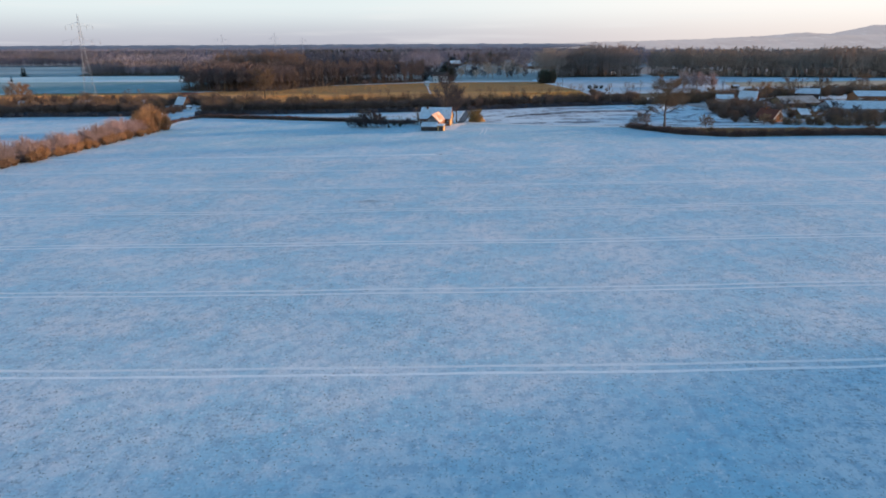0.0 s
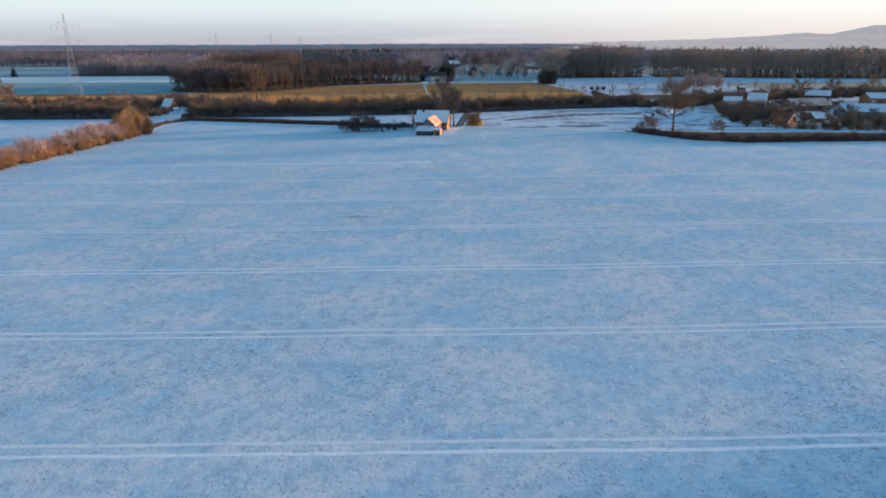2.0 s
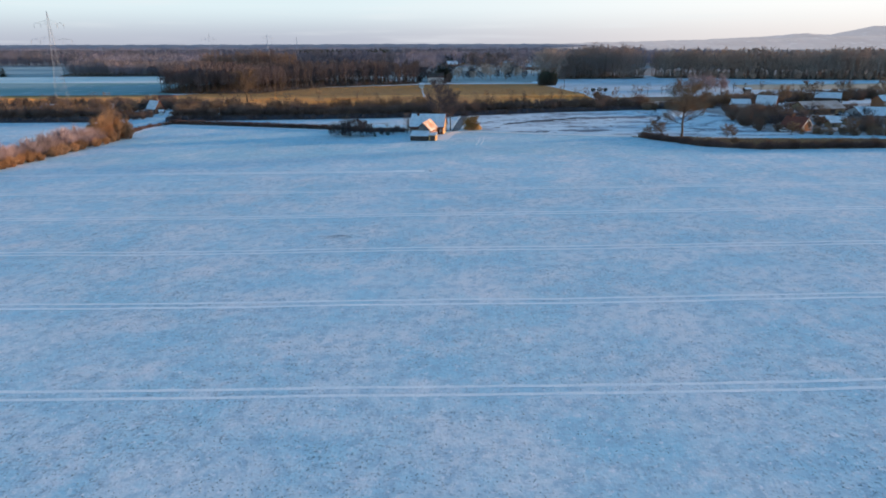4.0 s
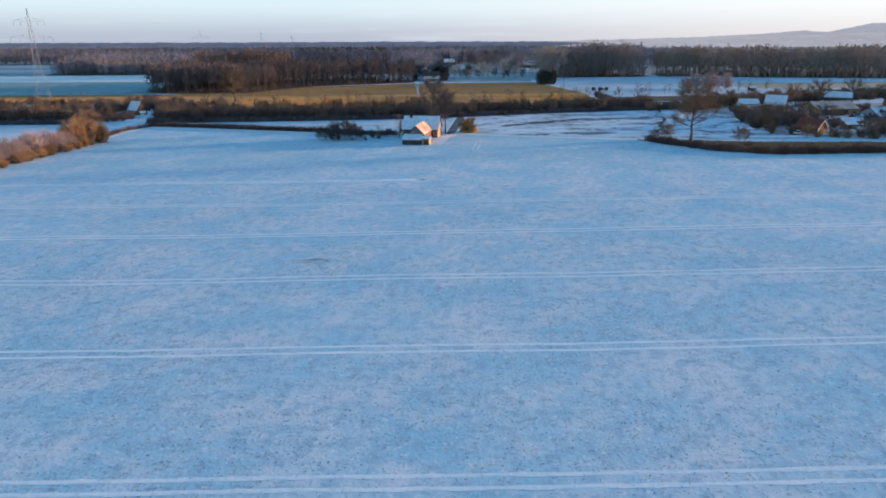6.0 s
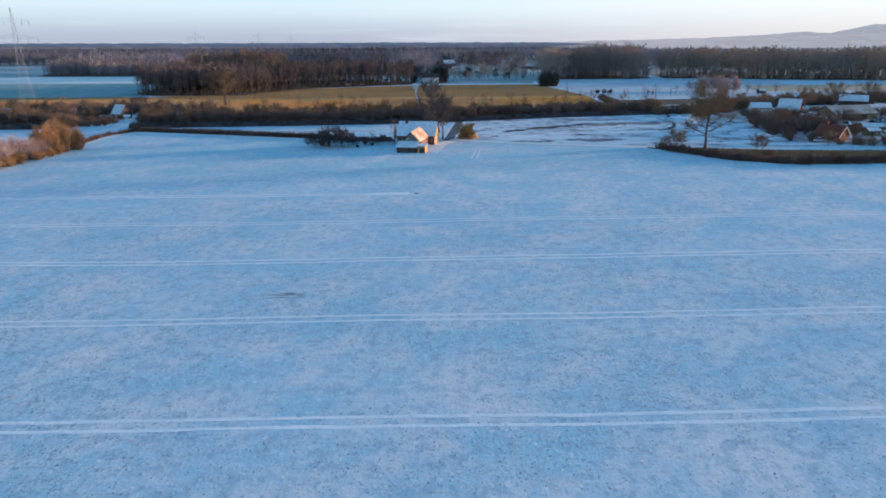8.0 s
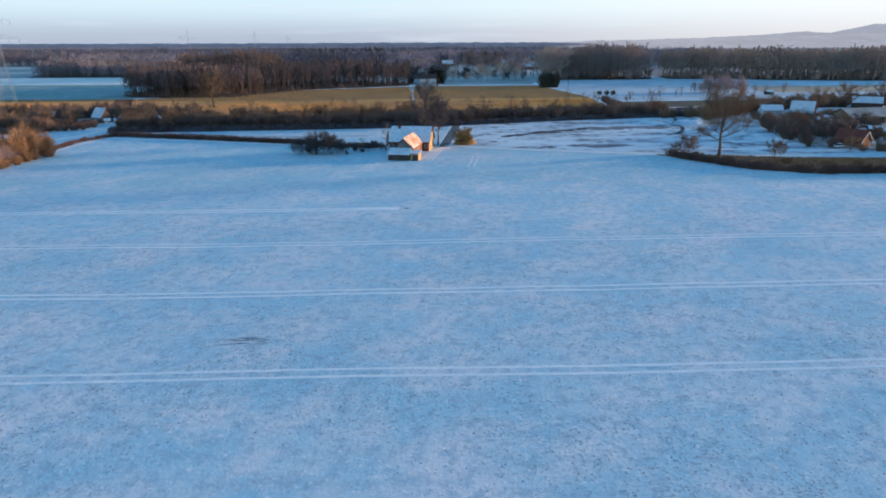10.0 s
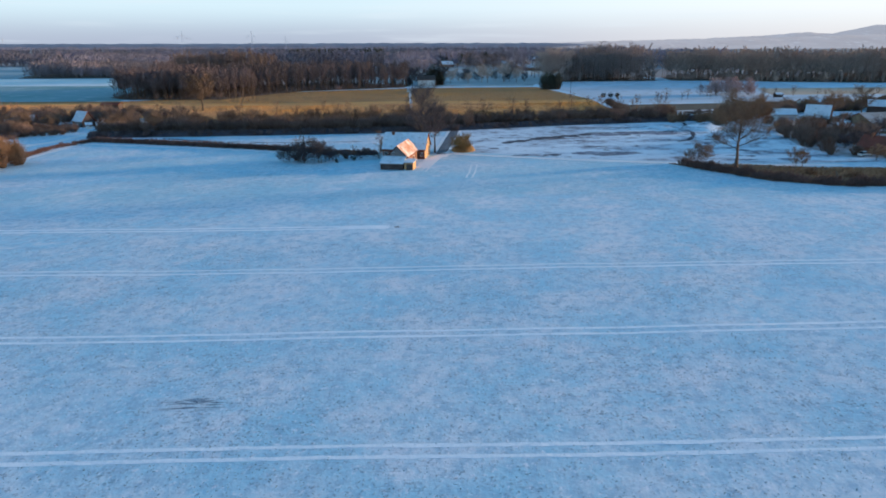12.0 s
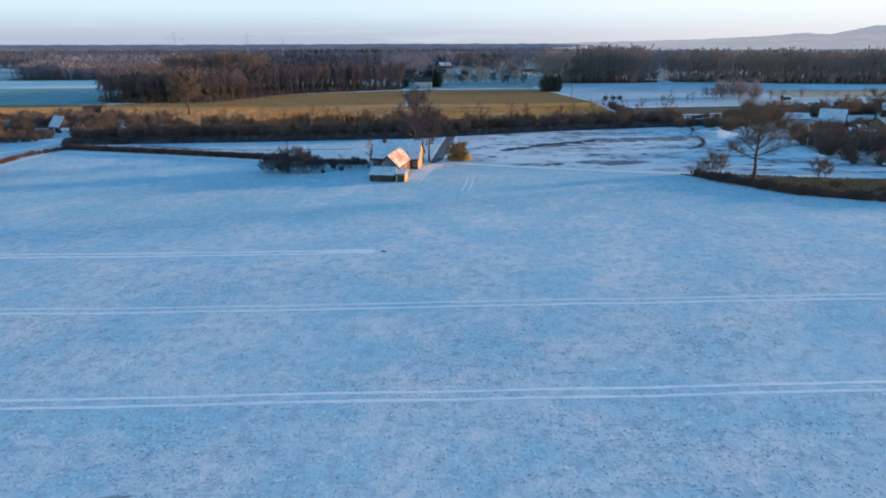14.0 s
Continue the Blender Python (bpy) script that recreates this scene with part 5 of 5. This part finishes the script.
# far houses
FARH = [(-2, 672, 4, 15, 9, 5.6, 9.0, M_PLASTER), (22, 1118, 20, 18, 11, 4, 9, M_DARKBRICK), (118, 1120, 5, 22, 12, 4, 9, M_PLASTER), (215, 1420, -8, 30, 12, 4, 8, M_DARKBRICK), (150, 1100, 0, 36, 12, 3.5, 6, M_PLASTER), (190, 1090, 5, 24, 12, 4, 8, M_PLASTER), (-420, 1000, 10, 16, 10, 4, 9, M_PLASTER), (142, 985, 4, 34, 11, 4, 7.5, M_DARKBRICK), (158, 1030, -4, 30, 12, 4, 8, M_PLASTER), (122, 1010, 8, 16, 9, 4, 7.5, M_DARKBRICK)]
for x, y, rz, L, W, e, r, wm in FARH:
    bare_roof = y < 700
    gable_house("far_house", pose(x, y, 0, 0, 0, rz), L, W, e, r, wm, M_DARKWOOD if bare_roof else M_ROOFSNOW, "distant white house with a dark roof" if bare_roof else "distant house with a snowy roof", "house", [("f", a, 1, 1.3, 1.4) for a in (-L / 3, 0, L / 3)], group="far houses")


# ---- pylons ----
def pylon(x, y, h, rz):
    top = thing("pylon", pose(x, y, 0, 0, 0, rz), "tall grey lattice electricity pylon", "pylon", "pylons")
    lev = [(0, 4.2), (0.18, 3.0), (0.36, 2.1), (0.52, 1.5), (0.68, 1.05), (0.84, 0.75), (1.0, 0.15)]
    G = Geo()
    th = 0.075
    for (a, wa), (b, wb) in zip(lev, lev[1:]):
        ca = [Vector((sx * wa, sy * wa, a * h)) for sx, sy in ((-1, -1), (1, -1), (1, 1), (-1, 1))]
        cb = [Vector((sx * wb, sy * wb, b * h)) for sx, sy in ((-1, -1), (1, -1), (1, 1), (-1, 1))]
        for k in range(4):
            j = (k + 1) % 4
            G.prism(ca[k], cb[k], th, th * 0.85, 4)
            G.prism(ca[k], cb[j], th * 0.5, th * 0.5, 3)
            G.prism(ca[j], cb[k], th * 0.5, th * 0.5, 3)
            G.prism(cb[k], cb[j], th * 0.5, th * 0.5, 3)
    part("mast", G, M_STEEL, top)
    for z, half in ((0.68, 12.5), (0.86, 9.0)):
        G = Geo()
        for s in (-1, 1):
            tip = Vector((s * half, 0, z * h + 0.4))
            for q in (-0.8, 0.8):
                G.prism((s * 0.8, q, z * h), tip, th * 0.7, th * 0.5, 3)
                G.prism((s * 0.8, q, z * h + 2.4), tip, th * 0.6, th * 0.4, 3)
            for k in range(1, 5):
                f = k / 5
                G.prism((s * (0.8 + (half - 0.8) * f), 0, z * h + .2), (s * (0.8 + (half - 0.8) * (f - .1)), 0, z * h + 2.4 * (1 - f) + .3), th * 0.4, th * 0.4, 3)
        arm = part("cross_arm", G, M_STEEL, top)
        for s in (-1, 1):
            for f in (0.55, 1.0):
                G = Geo()
                xx = s * half * f
                G.prism((xx, 0, z * h), (xx, 0, z * h - 2.6), 0.12, 0.12, 5)
                part("insulator", G, M_CONCRETE, arm)


for x, y, h, rz in ((-269, 496, 59, 20), (-278, 840, 50, 20), (-308, 1225, 56, 20), (-333, 1587, 52, 20)):
    pylon(x, y, h, rz)

# ---- single trees and shrubs ----
DARKOAK.grow(7.0, 315, 0.9, 0.9, "large leafless tree beside the farmhouse", "farm trees")
DARKOAK.grow(2, 336, 1.15, 0.85, "large leafless tree behind the farmhouse", "farm trees")
for x, y, s in ((108, 716, 1.5), (117, 724, 1.6), (126, 720, 1.55), (121, 736, 1.6), (112, 732, 1.45)):
    PALEOAK.grow(x, y, s, 0.9, "tall leafless tree before a distant beech wood", "tall far trees")
gable_house("field_hut", pose(-13.9, 602, 0, 0, 0, 8), 4.2, 3.4, 2.6, 3.8, M_PLASTER, M_ROOFSNOW, "small white hut beside a snowy lane", "shed")
ROUNDOAK.grow(97.9, 281, 1.0, 1.0, "single leafless oak with a round orange-brown crown", "single trees")
OAK.grow(-127, 464, 1.1, 0.95, "single leafless oak at the edge of the pasture", "single trees")
SPRUCE.grow(-36, 301, 1.05, 0.62, "slim dark conifer in a garden", "garden conifers")
for x, y, s in ((-37, 299, 1.2), (-30, 298, 1.25), (-33, 302, 1.3), (-41, 301, 0.8), (-39, 303, 1.1), (-28, 302, 0.9), (-35.5, 297.5, 0.9), (-26, 301, 0.6), (-20, 302, 0.6), (-16, 306, 0.65), (-23, 305, 0.7), (-22, 303, 0.6), (-18, 304, 0.55), (-14, 306, 0.5), (-25, 298, 0.45)):
    if (int(x) + int(y)) % 3:
        LOOSE.grow(x, y, s * 0.85, 1.2, "dark leafless shrub in the farm garden", "garden shrubs")
        continue
    ROUNDED.grow(x, y, s * 0.75, 0.9, "dark evergreen shrub in the farm garden", "garden shrubs")
for x, y, s in ((15.4, 316, 0.8), (17.2, 317, 0.95), (15.2, 320, 0.85), (17.6, 320, 0.9), (14.6, 318, 0.7), (18.6, 315.5, 0.5), (16.4, 314.4, 0.6)):
    LOOSEGOLD.grow(x, y, s * 0.95, 1.3, "ochre leafless bush beside the driveway", "driveway bushes")
for x, y, s in ((89.5, 289, 0.95), (92.5, 290, 0.85), (87, 290, 0.6), (116, 281, 0.85), (118.5, 282, 0.7)):
    LOOSEBROWN.grow(x, y, s * 1.0, 1.15, "brown leafless bush beside the farm track", "trackside bushes")
SPRUCE.grow(-12, 318, 0.7, 1.0, "small dark conifer beside the farmhouse", "garden conifers")
for x, y, s in ((157, 327, 1.55), (161, 324, 1.3), (152, 336, 1.5), (140, 318, 1.1), (144, 324, 1.2), (147, 331, 1.2), (150, 322, 1.0), (146, 340, 1.3), (153, 333, 1.2), (148, 350, 1.2), (152, 358, 1.1), (158, 344, 1.2), (141, 308, 0.8), (138, 300, 0.6), (145, 298, 0.6), (186, 300, 1.1), (180, 296, 1.2), (190, 292, 1.0), (172, 316, 0.7), (200, 300, 0.9), (212, 304, 0.9), (168, 330, 0.8), (178, 340, 0.9), (190, 345, 0.8)):
    THICKET.grow(x, y, s, 1.0, "dark brown leafless bush in the hamlet", "hamlet bushes")
for x, y, s in ((136, 384, 1.2), (141, 390, 1.3), (132, 392, 1.0), (150, 400, 1.1), (162, 410, 1.1), (176, 422, 1.2), (196, 440, 1.2), (212, 446, 1.3), (236, 450, 1.2), (255, 452, 1.3), (270, 455, 1.2), (300, 470, 1.4), (245, 380, 0.9), (198, 356, 0.9)):
    BROWN.grow(x, y, s, 1.0, "brown leafless bush among farm buildings", "hamlet shrubs")
for x, y, s in ((205, 412, 0.9), (230, 428, 1.0), (258, 440, 1.0), (290, 448, 1.1), (320, 455, 1.1)):
    OAK.grow(x, y, s * 0.75, 1.0, "leafless tree behind the hamlet", "hamlet trees")
# low trees on the side of the bank by the cottages
for x, y in along([(-330, 405), (-240, 412), (-150, 420)], 8.0, 4, 23):
    SCREEN.grow(x, y, rng.uniform(0.8, 1.3), 1.1, "dark brown leafless bush around roadside cottages", "cottage bushes")
for x, y in along([(-350, 470), (-305, 478)], 5.0, 6, 24):
    LOOSEBROWN.grow(x, y, rng.uniform(1.3, 2.0), 1.1, "orange-brown leafless bush at the pasture edge", "pasture bushes")
# clipped dark conifers by the far meadow
for x, y in along([(94, 624), (106, 624), (107, 629), (95, 629)], 2.4, 0.5, 25):
    ROUNDED.grow(x, y, rng.uniform(3.3, 3.8), 0.42, "dense dark evergreen in a planted block", "evergreen block")
for x, y in ((-24, 692), (9, 692), (13, 695), (17, 693), (11, 699), (16, 1134), (22, 1138), (29, 1136), (12, 1140)):
    SPRUCE.grow(x - (8 if y < 1000 else 0), y - (10 if y < 1000 else 0), 2.1 if y < 1000 else 2.4, 1.5, "dark conifer beside a distant house", "far conifers")
for x, y in ((124, 545), (129, 546), (134, 547)):
    ROUNDED.grow(x, y, 0.9, 1.0, "round dark shrub on the snowy meadow", "meadow shrubs")
for x, y in along([(150, 520), (180, 528), (240, 545), (330, 560)], 9, 5, 26):
    SLIM.grow(x, y, rng.uniform(0.35, 0.7), 1.5, "slender leafless tree on the snowy meadow", "meadow bushes")
for x, y in along([(196, 556), (238, 555), (205, 566), (236, 570)], 5, 3, 27):
    LOOSEPINK.grow(x, y, rng.uniform(1.0, 1.9), 1.0, "pinkish grey leafless bush on the snowy meadow", "meadow willows")
for x, y in along([(20, 760), (70, 790), (140, 800)], 11, 10, 28):
    SLIM.grow(x, y, rng.uniform(1.0, 1.5), 1.5, "slender leafless tree in distant fields", "far trees")

for x, y in along([(150, 415), (185, 438), (240, 462), (330, 480)], 5, 6, 29):
    BROWN.grow(x, y, rng.uniform(0.8, 1.4), 1.1, "brown leafless bush behind the hamlet", "hamlet shrubs")
for x, y in along([(150, 413), (190, 430), (235, 450), (290, 464)], 4.5, 3, 153) + along([(160, 426), (210, 444), (300, 478)], 5, 3, 154):
    if min(math.hypot(x - a, y - b) for a, b in ((245, 434), (226, 466), (177, 406))) > 11:
        SCREEN.grow(x, y, rng.uniform(0.7, 1.1), 1.05, "dark brown leafless bush screening the hamlet", "thicket behind the hamlet")
for x, y in along([(98, 434), (110, 444), (114, 462), (113, 492)], 3.6, 1.6, 155):
    SCREEN.grow(x, y, rng.uniform(0.45, 0.75), 1.1, "dark brown leafless bush at the pasture corner", "pasture corner bushes")
for x, y in along([(205, 300), (235, 290), (262, 300)], 6, 5, 30):
    BROWN.grow(x, y, rng.uniform(0.7, 1.1), 1.1, "brown leafless bush in a farm garden", "hamlet shrubs")
for x, y in along([(-270, 388), (-215, 392), (-172, 392)], 6, 3, 31):
    THICKET.grow(x, y, rng.uniform(0.7, 1.0), 1.0, "dark leafless bush before roadside cottages", "cottage bushes")
for x, y in along([(-135, 395), (-60, 402), (-10, 410)], 6, 5, 32):
    BROWN.grow(x, y, rng.uniform(1.0, 1.5), 1.1, "brown leafless bush behind the bank", "bushes behind the bank")


def parked_car(x, y, rz, paint, label):
    top = thing("parked_car", pose(x, y, ground_z(x, y), 0, 0, rz), label, "car", "parked cars")
    G = Geo()
    G.solid([(-2.1, -0.85, 0.35), (2.1, -0.85, 0.35), (2.15, -0.85, 0.75), (1.2, -0.85, 0.92), (-2.05, -0.85, 0.95)], (0, 1.7, 0))
    part("body", G, paint, top)
    G = Geo()
    G.solid([(-1.9, -0.75, 0.95), (1.0, -0.75, 0.92), (0.35, -0.7, 1.42), (-1.4, -0.7, 1.45)], (0, 1.5, 0))
    part("cabin", G, M_WINDOW, top)
    G = Geo()
    G.solid([(-1.45, -0.72, 1.46), (0.4, -0.72, 1.43), (0.4, 0.72, 1.43), (-1.45, 0.72, 1.46)], (0, 0, 0.08))
    part("snowy_roof", G, M_SNOW, top)
    for wx in (-1.35, 1.35):
        for wy in (-0.78, 0.78):
            G = Geo()
            G.prism((wx, wy - 0.1, 0.33), (wx, wy + 0.1, 0.33), 0.33, 0.33, 12)
            part("wheel", G, M_WINDOW, top)


parked_car(147, 297, 20, M_FRAME, "white car with a snowy roof beside a cottage")
parked_car(172, 296, -30, M_DARKWOOD, "dark car with a snowy roof beside a cottage")
parked_car(194, 369, 35, M_FRAME, "white car with a snowy roof beside a barn")
parked_car(200, 391, -20, M_STEEL, "grey car with a snowy roof beside a barn")
parked_car(-147, 389, 70, M_FRAME, "white car on a snowy side road")

hrng2 = random.Random(91)
for k in range(34):
    x, y = hrng2.uniform(150, 268), hrng2.uniform(292, 410)
    if min(math.hypot(x - a, y - b) for a, b in ((190, 396), (158, 303), (216, 375), (205, 336), (215, 334), (228, 331), (240, 328), (252, 326), (262, 323), (165, 372), (192, 326), (172, 296))) < 13:
        continue
    (LOOSEBROWN if k % 3 else THICKET).grow(x, y, hrng2.uniform(0.45, 0.85), 1.15, "leafless garden bush between farm buildings", "garden bushes")
for x, y in along([(146, 292), (170, 286), (205, 283), (245, 280)], 6.5, 2.5, 141):
    if min(math.hypot(x - a, y - b) for a, b in ((147, 297), (172, 296))) > 4 and not 147 < x < 163:
        LOOSEBROWN.grow(x, y, hrng2.uniform(0.6, 1.15), 1.25, "brown leafless bush at the hamlet's edge", "hamlet edge bushes")
for x, y in along([(150, 312), (170, 330), (160, 350), (185, 345), (205, 318)], 8.0, 3.0, 142):
    if min(math.hypot(x - a, y - b) for a, b in ((158, 304), (184, 324), (232, 330), (176, 312), (183, 333), (171, 346), (199, 343), (158, 362))) > 6.5:
        LOOSE.grow(x, y, hrng2.uniform(0.7, 1.1), 1.2, "dark leafless garden shrub between sheds", "garden bushes")
for x, y in along([(165, 430), (215, 452), (270, 470), (330, 492)], 6.0, 5.0, 143):
    LOOSEBROWN.grow(x, y, hrng2.uniform(0.7, 1.25), 1.2, "brown leafless tree behind the hamlet", "hamlet trees")
for k, (x, y) in enumerate(along([(120, 398), (140, 402), (158, 410)], 5, 2, 33)):
    BROWN.grow(x, y, 0.9, 1.2, "brown leafless bush at the end of the bank", "bushes behind the bank")

for k, (x, y, rz) in enumerate(((176, 312, 10), (183, 333, -20), (171, 346, 30), (182, 358, -10), (199, 343, 15), (158, 362, 40), (197, 397, -30), (190, 378, 15), (181, 367, -20), (164, 335, -25), (244, 540, 8))):
    gable_house("garden_shed", pose(x, y, ground_z(x, y), 0, 0, rz), 5.0, 3.6, 2.0, 3.0, (M_BOARD, M_DARKWOOD, M_CONCRETE)[k % 3], M_ROOFSNOW, "small shed with a snowy roof in a farm garden", "shed", [("f", 1.2, 0.9, 0.9, 0.7)], [("f", -1.2, 0.9, 1.8, M_DARKWOOD)], group="garden sheds")
for k, (x, y) in enumerate(((166, 318), (186, 318), (196, 310), (178, 326), (170, 338), (191, 352), (163, 350))):
    G = Geo()
    for j in range(4):
        G.box((-1.4, -0.5 + 0.02 * j, 0.3 * j), (1.4 - 0.1 * j, 0.5, 0.3 * j + 0.28))
    top = thing("woodpile", pose(x, y, ground_z(x, y), 0, 0, k * 37), "stacked firewood under snow in a farm garden", "woodpile", "woodpiles")
    part("log_stack", G, M_BOARD, top)
    G = Geo()
    G.box((-1.45, -0.55, 1.2), (1.4, 0.55, 1.32))
    part("snow_cover", G, M_SNOW, top)
for x, y in along([(100, 268), (130, 262), (180, 262), (235, 258)], 9, 4, 34):
    BROWN.grow(x, y, rng.uniform(0.3, 0.55), 1.2, "low brown bush on the grassy verge", "verge bushes")

for x, y in along([(150, 289), (172, 284), (205, 280), (245, 277)], 3.6, 1.6, 144):
    LOWBROWN.grow(x, y, hrng2.uniform(0.4, 0.75), 1.15, "low brown bush along the hamlet gardens", "garden edge bushes")
for x, y, s in ((184, 388, 0.9), (189, 386, 0.8), (195, 388, 0.85), (200, 392, 0.9), (178, 384, 0.9), (172, 380, 0.8)):
    BROWN.grow(x, y, s, 1.2, "brown leafless bush before a house", "hamlet shrubs")
for x, y, s in ((-44, 302, 0.6), (-42, 300, 0.9), (-38, 304, 1.0), (-32, 304, 0.9), (-29, 300, 0.8), (-27, 304, 0.5), (-19, 306, 0.5), (-12, 304, 0.4), (-24, 307, 0.5)):
    LOOSE.grow(x, y, s * 0.9, 1.1, "dark leafless shrub in the farm garden", "garden shrubs")
for x, y, s in ((4, 684, 3.7), (8, 688, 3.9), (0, 688, 3.3), (10.5, 683, 2.8), (-18, 694, 2.0)):
    ROUNDED.grow(x, y, s, 0.75, "dense dark evergreen beside a distant house", "far conifers")
for x, y in along([(-30, 730), (30, 745), (95, 725)], 9, 8, 35):
    LOOSE.grow(x, y, rng.uniform(1.2, 2.3), 1.1, "dark leafless bush in distant fields", "far bushes")
for x, y in along([(20, 820), (90, 850), (170, 800)], 10, 12, 36):
    SLIM.grow(x, y, rng.uniform(1.1, 1.6), 1.6, "slender leafless tree in distant fields", "far trees")


def utility_pole(x, y, h):
    top = thing("utility_pole", pose(x, y, ground_z(x, y)), "dark wooden utility pole on a meadow edge", "pole")
    G = Geo()
    G.prism((0, 0, -0.3), (0, 0, h), 0.16, 0.11, 8)
    part("post", G, M_DARKWOOD, top)
    G = Geo()
    G.box((-0.9, -0.06, h - 0.7), (0.9, 0.06, h - 0.55))
    part("crossbar", G, M_DARKWOOD, top)


utility_pole(103, 556, 13)
for x, y, s in ((-522, 818, 1.6), (-527, 822, 1.3), (-464, 703, 0.75)):
    SPRUCE.grow(x, y, s, 1.5, "dark evergreen standing alone in far fields", "lone far trees")
for x, y, s in ((-9, 681, 1.6), (-6, 683, 1.2), (4, 682, 1.5), (7, 686, 2.0), (-15, 688, 2.2), (-20, 684, 1.6), (-1, 702, 2.2)):
    LOOSE.grow(x, y, s, 1.1, "dark leafless garden tree beside a distant house", "far garden trees")
for x, y, s in ((20, 700, 0.62), (37, 712, 0.5), (50, 716, 0.85), (56, 720, 0.7), (72, 726, 0.9), (84, 722, 0.7)):
    PALEOAK.grow(x, y, s, 1.0, "leafless tree in a distant hedge", "far trees")

for x, y, s in ((-38, 300, 0.72), (-31, 299, 0.6), (-12.5, 317, 0.62), (-43, 301, 0.5), (-34, 303, 0.66), (-27, 302, 0.42), (-20, 304, 0.4)):
    SLIM.grow(x, y, s, 1.2, "slender leafless tree in the farm garden", "garden trees")
